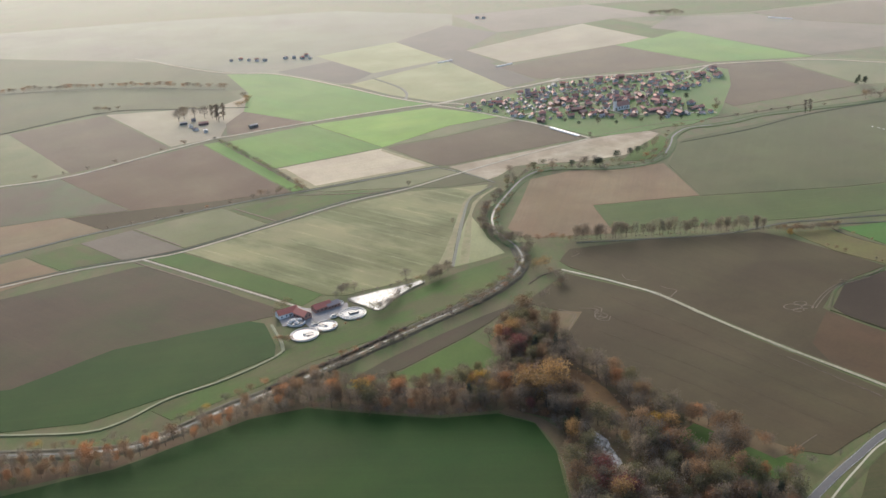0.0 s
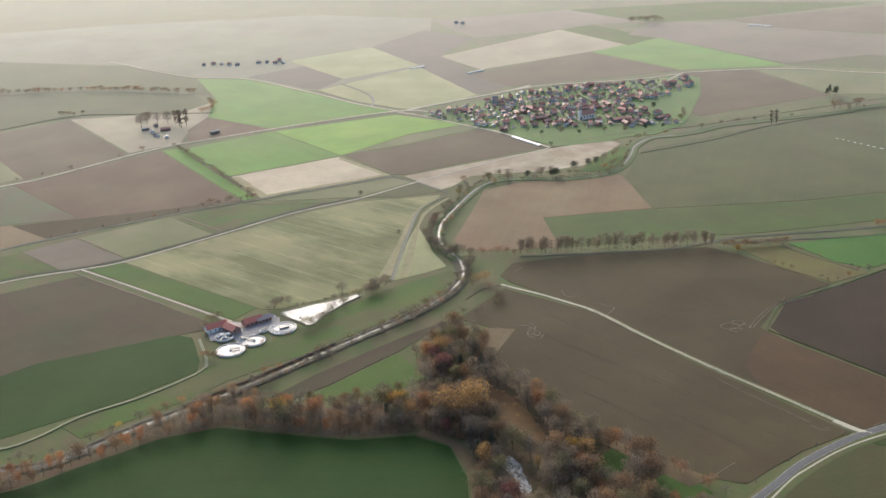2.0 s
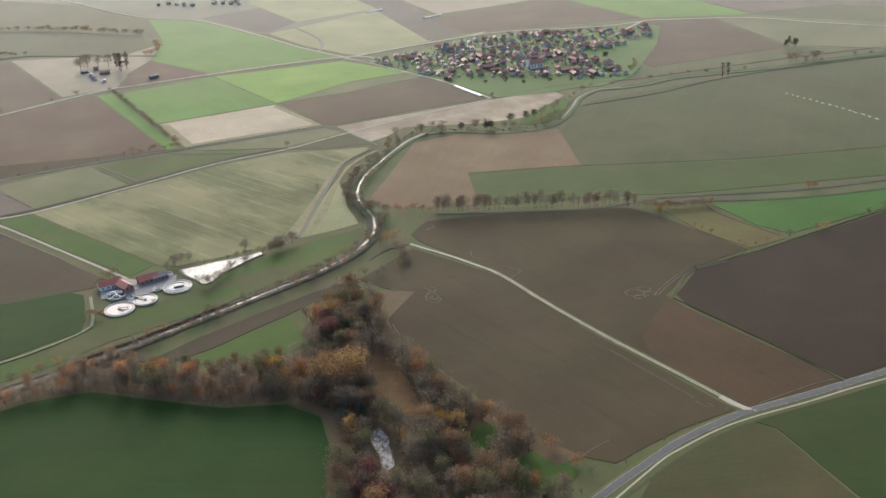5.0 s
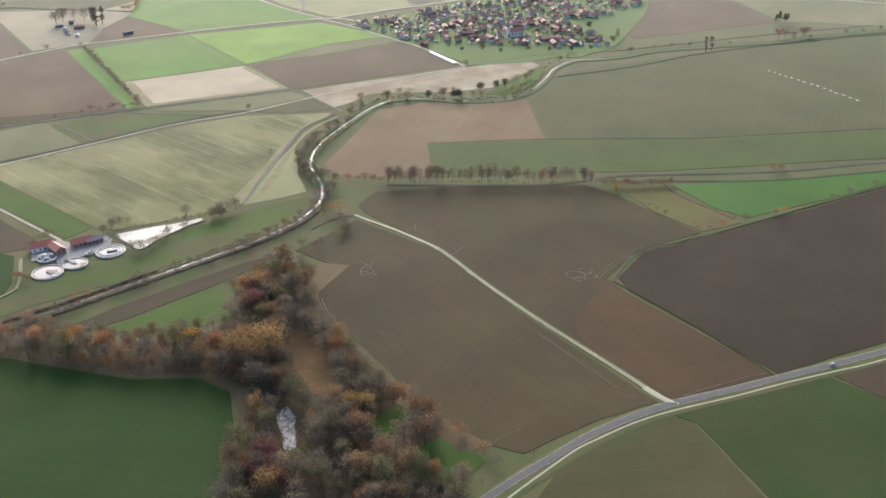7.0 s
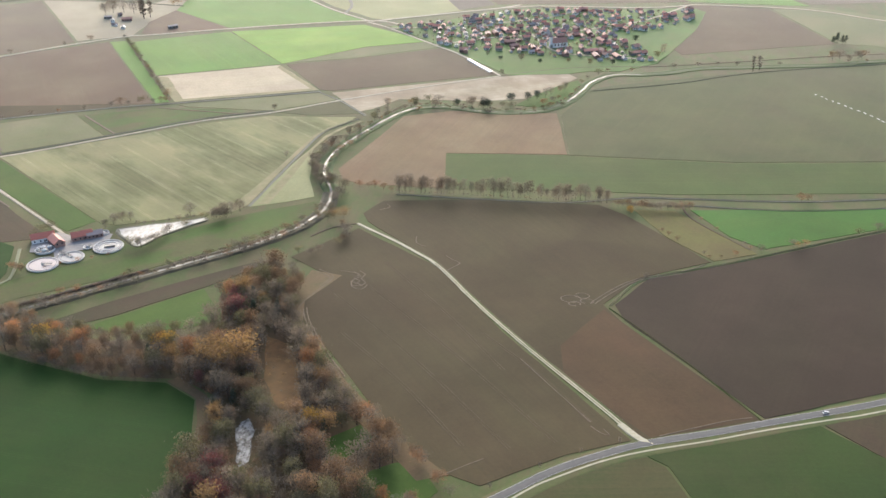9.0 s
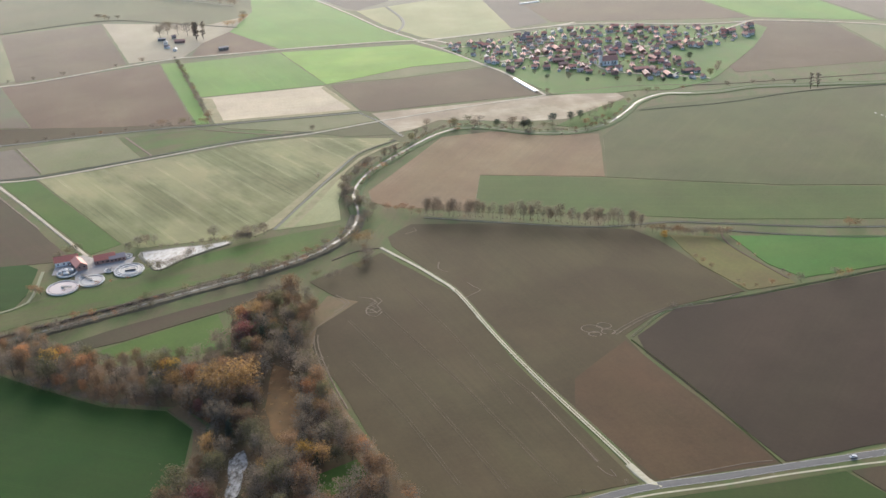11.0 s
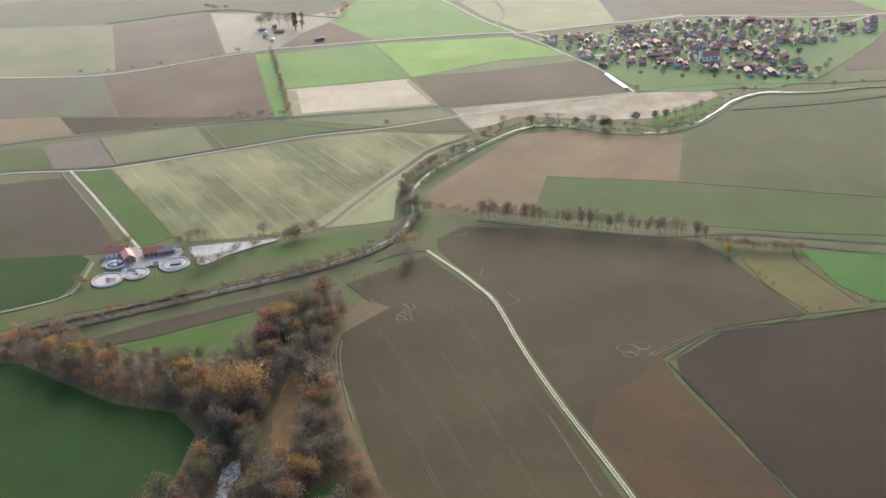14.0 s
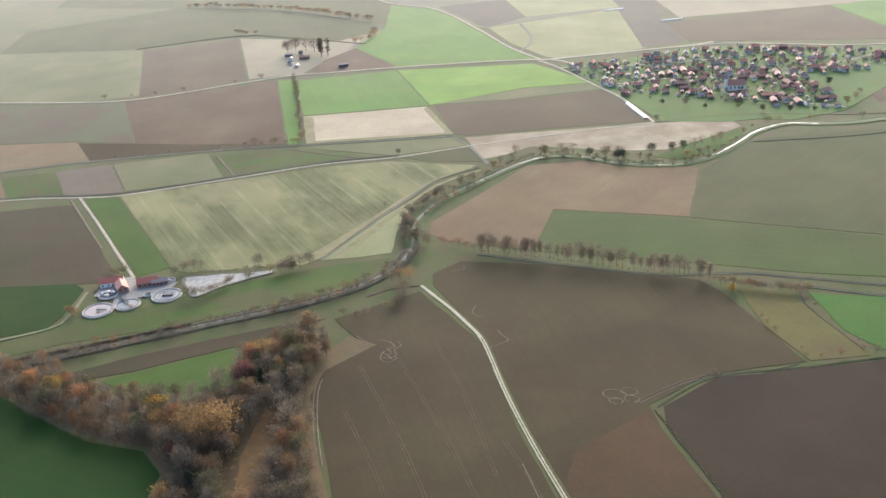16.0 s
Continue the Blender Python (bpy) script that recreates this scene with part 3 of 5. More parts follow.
lane("paved_road", ASPHALT, [(130, 480), (166, 520), (205, 563), (226, 585), (244, 602), (268, 625), (295, 644), (320, 658.5), (361, 675.5), (398, 692), (438, 709.5), (474, 726), (611, 793), (760, 874)], 6.0,
     "grey asphalt country road with worn edges", "road", 0.42, 0.02, 14)
lane("cycle_path", PATHGRAVEL, [(176, 510), (217, 563), (243, 593), (258, 609.5), (269, 618.5), (295, 637.5), (321, 651.5), (361, 668), (396, 684), (437, 701), (472, 716), (607, 783), (760, 865)], 1.3, "narrow pale cycle path beside the road", "path", 0.40, 0.03, 15)
strip("field_path_verge", SOIL["GRASS"], beside(FIELD_PATH[1:-1], -0.5), [(-3.0, 0.0), (-2.4, 0.33), (2.0, 0.33), (2.6, 0.0)],
      "green grass verge along the field path", "verge", 8.0, 0.3, 16)
strip("road_verge", SOIL["GRASS"], [(132, 476), (207, 560), (246, 599), (270, 621.5), (296, 640.5), (321, 655), (362, 672), (399, 688), (439, 705.5), (475, 722), (611, 789), (760, 870)], [(-9, 0.0), (-6.5, 0.36), (6.5, 0.36), (9, 0.0)],
      "grass verge between road and cycle path", "verge", 8.0, 0.05, 17)
lane("dyke_crest", RIDGE, [(-543, 685), (-367, 680), (-302, 679), (-276, 692), (-249, 723), (-209, 750), (-173, 786), (-171, 805), (-187, 846)], 2.2, "pale grassy dyke crest along the meadow", "dyke", 0.7, 0.1, 18)
ditch("ditch", [(-699, 927), (-498, 1056), (-415, 1109), (-262, 1186), (-197, 1211), (-43, 1275)], 6, "dark weedy drainage ditch between fields", 20)
ditch("ditch", [(-625, 887), (-428, 995), (-351, 1022), (-309, 1040), (-226, 1105), (-152, 1164), (-79, 1204)], 4, "dark drainage ditch beside a farm track", 21)
ditch("ditch", [(-45, 1272), (-13, 1246), (26, 1202)], 4, "short dark ditch between fields", 22)
field("bleached_strip", "BLEACH", (14, 1188), (-5, 1160), (-14, 1136), (-22, 1077), (-33, 1000), (-44, 940), (-37, 940), (-27, 960), (-18, 1070), (-10, 1136), (2, 1163), (20, 1188))
field("bleached_strip", "BLEACH", (24, 1184), (7, 1158), (-3, 1134), (-11, 1070), (-19, 962), (-10, 962), (-6, 1030), (-4, 1100), (2, 1134), (12, 1158), (28, 1184))
ditch("ditch", [(21, 1191), (3, 1164), (-8, 1140), (-16, 1070), (-25, 955)], 3.6, "dark weedy ditch along the olive field", 23)
ditch("ditch", [(100, 1001), (176, 1001), (250, 1004), (314, 1024), (354, 1028), (454, 1036), (539, 1054), (712, 1098), (900, 1150)], 4, "dark ditch below a row of bare trees", 26)
ditch("ditch", [(360, 1014), (452, 1016), (535, 1033), (705, 1078), (900, 1130)], 3.5, "dark reedy ditch beside a green crop", 27)
lane("farm_track", PLOUGHLINE, [(357, 1024), (365, 987), (410, 932)], 1.4, "faint dirt track along a green field", seed=28)
ditch("field_boundary", [(297, 824), (323, 869), (378, 899), (418, 923), (526, 987), (710, 1091)], 2.6, "green grassy boundary between ploughed fields", 29, SOIL["GRASS"], 0.4)
ditch("field_boundary", [(297, 820), (345, 761), (394, 693)], 1.3, "thin green grass line between ploughed fields", 30, SOIL["GRASS"], 0.45)
ditch("ditch", [(-159, 1780), (-113, 1706), (-98, 1659), (-99, 1622)], 5, "dark winding creek in a pale meadow", 31)
ditch("ditch", [(-820, 1820), (-619, 1820), (-409, 1761)], 7, "dark hedge-lined ditch", 32)
ditch("ditch", [(269, 1321), (366, 1362), (463, 1418), (623, 1474), (862, 1541)], 2.6, "dark ditch along the edge of a crop", 33)
ditch("ditch", [(-712, 1548), (-582, 1648), (-476, 1645), (-347, 1630)], 4, "dark ditch between far fields", 34)
for name, off in (("edge_line", -2.75), ("edge_line", 2.75)):
    strip(name, KERBPAINT, [(130, 480), (166, 520), (205, 563), (226, 585), (244, 602), (268, 625), (295, 644), (320, 658.5), (361, 675.5), (398, 692), (438, 709.5), (474, 726), (611, 793), (760, 874)],
          [(off - 0.06, 0.475), (off + 0.06, 0.475)], "worn white edge line on asphalt", "road marking", 8.0)

# ---- trees ----
BARK = plain_material("grey_brown_bark", (0.075, 0.060, 0.047), (0.05, 0.042, 0.035), 0.8, 0.9, vary=0.2)


def leaf_material(name, colour, second):
    """Leaves let part of the light through."""
    m = plain_material(name, colour, second, 0.12, 0.8, island=0.3, vary=0.3, sheen=0.5, bump=0)
    n, l = m.node_tree.nodes, m.node_tree.links
    b = n["Principled BSDF"]
    thin = n.new("ShaderNodeBsdfTranslucent")
    l.new(b.inputs["Base Color"].links[0].from_socket, thin.inputs["Color"])
    both = n.new("ShaderNodeMixShader")
    both.inputs[0].default_value = 0.5
    l.new(b.outputs[0], both.inputs[1])
    l.new(thin.outputs[0], both.inputs[2])
    l.new(both.outputs[0], n["Material Output"].inputs["Surface"])
    return m


LEAVES = dict(
    bare=leaf_material("bare_twigs", (0.228, 0.188, 0.137), (0.180, 0.150, 0.110)),
    brown=leaf_material("brown_leaves", (0.25, 0.155, 0.078), (0.20, 0.135, 0.075)),
    rust=leaf_material("rust_leaves", (0.377, 0.182, 0.072), (0.312, 0.163, 0.078)),
    gold=leaf_material("golden_leaves", (0.40, 0.25, 0.09), (0.31, 0.20, 0.08)),
    yellow=leaf_material("yellow_leaves", (0.50, 0.30, 0.04), (0.36, 0.23, 0.05)),
    olive=leaf_material("olive_leaves", (0.185, 0.165, 0.075), (0.155, 0.142, 0.068)),
    green=leaf_material("dark_green_needles", (0.045, 0.062, 0.028), (0.035, 0.05, 0.025)),
    wine=leaf_material("dark_red_leaves", (0.195, 0.065, 0.052), (0.150, 0.068, 0.055)),
)
TREE_LABELS = dict(
    bare="leafless tree with fine grey brown twigs", brown="autumn tree with thin brown leaves", rust="autumn tree with rust orange leaves",
    gold="broad autumn tree with golden brown leaves", yellow="autumn tree with bright yellow leaves", olive="tree with fading olive leaves",
    green="dark green conifer with dense needles", wine="autumn tree with dark red leaves")


def tube(verts, faces, a, b, ra, rb, sides=5):
    way = (b - a).normalized()
    u = way.orthogonal().normalized()
    v = way.cross(u)
    start = len(verts)
    for centre, radius in ((a, ra), (b, rb)):
        for i in range(sides):
            w = 2 * math.pi * i / sides
            verts.append((centre + (u * math.cos(w) + v * math.sin(w)) * radius)[:])
    for i in range(sides):
        j = (i + 1) % sides
        faces.append((start + i, start + j, start + sides + j, start + sides + i))


def tree(kind, height, spread, seed, shape="round", amount=520):
    """A tapered trunk with limbs and a ragged crown of small leaf or twig pieces round the limbs' ends."""
    r = random.Random(seed)
    verts, faces, ends = [], [], []
    lean = Vector((r.uniform(-0.04, 0.04), r.uniform(-0.04, 0.04), 1)) * height
    crotch = height * (0.12 if shape == "poplar" else 0.28)
    base_radius = 0.02 * height
    joints = [Vector((0, 0, -0.5)), lean * 0.25, lean * 0.5 + Vector((r.uniform(-0.3, 0.3), r.uniform(-0.3, 0.3), 0)), lean * 0.75, lean * 0.97]
    for i in range(4):
        tube(verts, faces, joints[i], joints[i + 1], base_radius * (1 - 0.24 * i), base_radius * (0.76 - 0.24 * i) if i < 3 else 0.02, 6)
    limbs = 15 if shape != "bush" else 9
    for i in range(limbs):
        u = (i + r.random()) / limbs
        z = crotch + (height * 0.92 - crotch) * u
        angle = i * 2.4 + r.uniform(-0.4, 0.4)
        if shape == "cone":
            reach = spread * (1.02 - u) * r.uniform(0.85, 1.1)
        elif shape == "poplar":
            reach = spread * (0.5 + 0.5 * math.sin(math.pi * min(1, u * 0.9 + 0.1))) * r.uniform(0.7, 1.1)
        else:
            reach = spread * (0.35 + 0.65 * math.sin(math.pi * (0.18 + 0.74 * u))) * r.uniform(0.65, 1.15)
        start = lean * (z / height)
        rise = {"cone": -0.1, "poplar": 1.3, "round": 0.55, "bush": 0.8}[shape]
        end = start + Vector((math.cos(angle) * reach, math.sin(angle) * reach, reach * rise * r.uniform(0.6, 1.2)))
        end.z = min(end.z, height * 1.02)
        middle = start.lerp(end, 0.5) + Vector((0, 0, 0.04 * height))
        tube(verts, faces, start, middle, base_radius * 0.45 * (1 - 0.5 * u), base_radius * 0.25, 4)
        tube(verts, faces, middle, end, base_radius * 0.25, 0.02, 4)
        ends += [end, middle.lerp(end, 0.5), middle]
    ends.append(lean * 0.97)
    thing = new("tree" if shape != "bush" else "shrub")
    mesh_object("trunk", verts, faces, BARK, thing)
    verts, faces = [], []
    thin = kind == "bare" and shape != "bush"
    for i in range(amount):
        home = r.choice(ends)
        blob = spread * (0.20 if shape in ("poplar", "cone") else 0.31)
        at = home + Vector((r.gauss(0, blob), r.gauss(0, blob), r.gauss(0, blob * 0.75)))
        at.z = min(max(at.z, height * 0.06), height * 1.04)
        way = Vector((at.x - lean.x * at.z / height, at.y - lean.y * at.z / height, 0))
        if thin:
            way = (way.normalized() * r.uniform(0.3, 1.0) if way.length > 0.01 else way) + Vector((r.uniform(-0.5, 0.5), r.uniform(-0.5, 0.5), r.uniform(0.2, 1.3)))
            way = way.normalized() * height * r.uniform(0.06, 0.13)
            side = way.orthogonal().normalized() * r.uniform(0.06, 0.16)
            k = len(verts)
            verts += [(at - side)[:], (at + side)[:], (at + way)[:], (at + way * 0.5 + side * 2.6)[:]]
            faces += [(k, k + 1, k + 2), (k, k + 3, k + 1)]
        else:
            size = r.uniform(0.021, 0.040) * min(height, 18) * (1.5 if shape == "bush" else 1) * (0.75 if shape == "cone" else 1)
            normal = Vector((r.gauss(0, 1), r.gauss(0, 1), r.gauss(0.6, 1))).normalized()
            u = normal.orthogonal().normalized()
            v = normal.cross(u)
            w = r.uniform(0, 6.28)
            u, v = u * math.cos(w) + v * math.sin(w), v * math.cos(w) - u * math.sin(w)
            k = len(verts)
            verts += [(at - u * size)[:], (at - v * size * 0.6 + normal * size * 0.3)[:], (at + u * size * 1.1)[:], (at + v * size * 0.7)[:]]
            faces += [(k, k + 1, k + 2), (k, k + 2, k + 3)]
    mesh_object("crown", verts, faces, LEAVES[kind], thing)
    return tagged(thing, TREE_LABELS[kind] if shape != "bush" else TREE_LABELS[kind].replace("tree", "shrub"), "tree" if shape != "bush" else "shrub")


STOCK = {}


POOLS = {}


def plant(kind, x, y, height, shape="round", group="", slim=1.0, pool=""):
    """Sets one tree; the first of each look is built, later ones are copies turned and scaled."""
    key = (kind, shape, rnd.randrange(3))
    scale = height / 10.0
    m = pose(x, y, 0.3, 0, 0, rnd.uniform(0, 360)) @ Matrix.Diagonal((scale * slim * rnd.uniform(0.9, 1.12), scale * slim * rnd.uniform(0.9, 1.12), scale, 1))
    if key not in STOCK:
        spread = dict(round=4.2, poplar=1.3, cone=2.6, bush=7.0)[shape]
        count = dict(round=620, poplar=420, cone=620, bush=330)[shape]
        STOCK[key] = tree(kind, 10.0, spread, 40 + len(STOCK), shape, int(count * (1.05 if kind == "bare" else 1.1 if shape == "bush" else 1.9)))
        STOCK[key].matrix_world = m
        made = STOCK[key]
    else:
        made = copy_thing(STOCK[key], Matrix())
        made.matrix_basis = m
    tagged(made, group=group)
    if pool:
        POOLS.setdefault(pool, []).append(made)
    return made


def join_pool(pool, name, label):
    """Joins uncounted background trees into one object; the first of each look stays as it is."""
    verts, faces, slots, mats, total, spent = [], [], [], [], 0, []
    for thing in POOLS.pop(pool, []):
        if thing in STOCK.values():
            continue
        for ob in thing.children:
            m = thing.matrix_basis @ ob.matrix_basis
            me = ob.data
            co = np.empty(len(me.vertices) * 3)
            me.vertices.foreach_get("co", co)
            co = co.reshape(-1, 3) @ np.array(m.to_3x3()).T + np.array(m.translation)
            verts.append(co)
            mat = me.materials[0]
            if mat not in mats:
                mats.append(mat)
            for p in me.polygons:
                faces.append([v + total for v in p.vertices])
                slots.append(mats.index(mat))
            total += len(co)
        spent += [*thing.children, thing]
    bpy.data.batch_remove(spent)
    me = bpy.data.meshes.new(name)
    me.from_pydata(np.concatenate(verts).tolist(), [], faces)
    for mat in mats:
        me.materials.append(mat)
    me.polygons.foreach_set("material_index", slots)
    tagged(new(name, me), label, "trees", kind="stuff")


def scatter(poly, spacing, holes=(), seed=5):
    r = random.Random(seed)
    xs, ys = [p[0] for p in poly], [p[1] for p in poly]
    got = []
    area = (max(xs) - min(xs)) * (max(ys) - min(ys))
    for _ in range(int(area / spacing ** 2 * 6)):
        x, y = r.uniform(min(xs), max(xs)), r.uniform(min(ys), max(ys))
        if not inside(x, y, poly) or any(inside(x, y, h) for h in holes):
            continue
        if all((x - a) ** 2 + (y - b) ** 2 > spacing ** 2 for a, b in got):
            got.append((x, y))
    return got


def choose(mix):
    return rnd.choices([k for k, _ in mix], [w for _, w in mix])[0]


CLEARING = [(57, 744), (78, 738), (98, 692), (110, 650), (98, 638), (84, 650), (70, 676)]
POND_HOLE = [(66, 654), (84, 650), (98, 618), (106, 586), (95, 578), (80, 590), (70, 618)]
GLADE_HOLE = [(128, 634), (146, 654), (162, 640), (152, 612), (134, 606)]
field("dead_grass_clearing", "STRAW", (57, 744), (66, 741), (73, 737), (80, 728), (84, 720), (92, 704), (96, 690), (101, 676), (103, 666), (97, 660), (90, 662), (84, 669), (78, 682), (71, 692), (67, 708), (62, 722))
field("dry_field_margin", "STRAW2", (56, 796), (62, 846), (88, 841), (86, 836), (70, 797), (77, 767), (119, 706), (183, 632), (208, 612), (190, 604), (122, 680), (74, 750))
GLADE = [(155, 600), (176, 618), (194, 622), (208, 596), (196, 578), (165, 578)]
mix_wood = [("bare", 46), ("brown", 22), ("olive", 20), ("rust", 4), ("gold", 4), ("wine", 2), ("green", 3)]
for x, y in scatter(WOOD, 7.0, (CLEARING, POND_HOLE, GLADE, GLADE_HOLE), 5):
    k = choose([("bare", 42), ("brown", 30), ("rust", 13), ("olive", 14), ("yellow", 1)]) if x < -20 else choose(mix_wood)
    plant(k, x, y, rnd.uniform(10, 17) if x < 0 else rnd.uniform(9, 19), "cone" if k == "green" else "round", "trees of the wood", rnd.uniform(0.6, 0.95), "wood" if rnd.random() < 0.74 or y < 560 else "")
for x, y in scatter(SHORE, 6.2, (), 6):
    plant(choose([("bare", 45), ("brown", 30), ("rust", 16), ("olive", 8)]), x, y, rnd.uniform(6, 13), "round", "trees along the river", rnd.uniform(0.6, 0.9), "shore" if rnd.random() < 0.7 else "")
join_pool("wood", "inner_wood", "dense autumn wood of brown and leafless trees")
join_pool("shore", "river_thicket", "brown leafless thicket along the river bank")
for x, y in scatter(CLEARING, 7.5, (), 71):
    plant(choose([("gold", 3), ("brown", 3), ("bare", 2)]), x, y, rnd.uniform(1.4, 3.2), "bush", "low shrubs in clearings", 1.0, "low" if rnd.random() < 0.5 else "")
for x, y in scatter(POND_HOLE, 5.5, (), 72):
    if not inside(x, y, [(67, 650), (82, 650), (93, 606), (86, 594), (73, 616)]):
        plant(choose([("olive", 3), ("brown", 2), ("bare", 3)]), x, y, rnd.uniform(2.0, 4.5), "bush", "low shrubs in clearings", 1.0, "low" if rnd.random() < 0.5 else "")
for x, y in scatter([(68, 648), (82, 648), (93, 606), (86, 594), (73, 616)], 4.2, (), 73):
    plant(choose([("bare", 4), ("brown", 1)]), x, y, rnd.uniform(0.9, 2.0), "bush", "low shrubs in clearings", 0.55, "low")
for x, y in ((64, 640), (66, 622), (92, 594), (76, 596), (97, 606), (70, 604)):
    plant("bare", x, y, rnd.uniform(7, 10), "round", "trees of the wood", 0.6)
join_pool("low", "clearing_scrub", "low brown scrub in the wood clearings")

# ---- buildings ----
# sheen on roofs and plaster lifts the far village in place of haze
ROOFS = dict(
    fresh=plain_material("bright_red_roof_tiles", (0.56, 0.17, 0.10), (0.46, 0.14, 0.09), 0.7, 0.7, sheen=0.5),
    red=plain_material("red_roof_tiles", (0.56, 0.24, 0.16), (0.46, 0.20, 0.14), 0.7, 0.75, vary=0.25, sheen=0.5),
    rust=plain_material("weathered_roof_tiles", (0.44, 0.23, 0.16), (0.35, 0.19, 0.14), 0.7, 0.8, vary=0.25, sheen=0.5),
    grey=plain_material("grey_roof_tiles", (0.34, 0.31, 0.28), (0.27, 0.245, 0.225), 0.7, 0.6, vary=0.25, sheen=0.5),
    dark=plain_material("dark_roof_tiles", (0.33, 0.25, 0.22), (0.25, 0.20, 0.18), 0.7, 0.6, vary=0.25, sheen=0.5))
WALLS = dict(
    white=plain_material("white_plaster", (0.84, 0.82, 0.78), (0.74, 0.72, 0.67), 0.4, 0.85, sheen=0.4),
    cream=plain_material("cream_plaster", (0.58, 0.52, 0.41), (0.48, 0.43, 0.34), 0.4, 0.85, sheen=0.4),
    brick=plain_material("red_brickwork", (0.36, 0.22, 0.17), (0.29, 0.18, 0.14), 0.8, 0.9),
    board=plain_material("grey_boarding", (0.26, 0.245, 0.22), (0.19, 0.18, 0.165), 0.8, 0.85))
GLASS = plain_material("window_glass", (0.03, 0.035, 0.04), (0.02, 0.024, 0.03), 0.5, 0.12, bump=0)
DOOR = plain_material("brown_door_wood", (0.14, 0.08, 0.045), (0.10, 0.06, 0.035), 1.0, 0.6)
CHIMNEY = plain_material("sooty_brick", (0.17, 0.09, 0.07), (0.10, 0.07, 0.06), 1.0, 0.9)
ROOF_WORDS = dict(fresh="bright red tiled", red="red tiled", rust="weathered brown red tiled", grey="grey tiled", dark="dark tiled")
WALL_WORDS = dict(white="white plastered", cream="cream plastered", brick="red brick", board="grey boarded")


def box(bm, x0, y0, z0, x1, y1, z1):
    v = [bm.verts.new(p) for p in ((x0, y0, z0), (x1, y0, z0), (x1, y1, z0), (x0, y1, z0), (x0, y0, z1), (x1, y0, z1), (x1, y1, z1), (x0, y1, z1))]
    for f in ((3, 2, 1, 0), (4, 5, 6, 7), (0, 1, 5, 4), (1, 2, 6, 5), (2, 3, 7, 6), (3, 0, 4, 7)):
        bm.faces.new([v[i] for i in f])


def gable_body(bm, length, width, eaves, ridge):
    """Walls with gables; the ridge runs along x."""
    h, w = length / 2, width / 2
    v = [bm.verts.new(p) for p in ((-h, -w, -0.3), (h, -w, -0.3), (h, w, -0.3), (-h, w, -0.3), (-h, -w, eaves), (h, -w, eaves), (h, w, eaves), (-h, w, eaves), (-h, 0, ridge), (h, 0, ridge))]
    for f in ((3, 2, 1, 0), (0, 1, 5, 4), (2, 3, 7, 6), (1, 2, 6, 9, 5), (3, 0, 4, 8, 7), (4, 5, 9, 8), (6, 7, 8, 9)):
        bm.faces.new([v[i] for i in f])


def gable_roof(bm, length, width, eaves, ridge, over=0.5, thick=0.22):
    h, w = length / 2 + over, width / 2
    slope = (ridge - eaves) / w
    for s in (-1, 1):
        low, high = (s * (w + over), eaves - over * slope), (0, ridge)
        v = [bm.verts.new(p) for x in (-h, h) for p in ((x, low[0], low[1] + 0.03), (x, high[0], high[1] + 0.03), (x, high[0], high[1] + thick + 0.12), (x, low[0], low[1] + thick + 0.03))]
        for f in ((0, 1, 2, 3), (7, 6, 5, 4), (0, 4, 5, 1), (1, 5, 6, 2), (2, 6, 7, 3), (3, 7, 4, 0)):
            bm.faces.new([v[i] for i in f])
    bmesh.ops.recalc_face_normals(bm, faces=bm.faces[:])


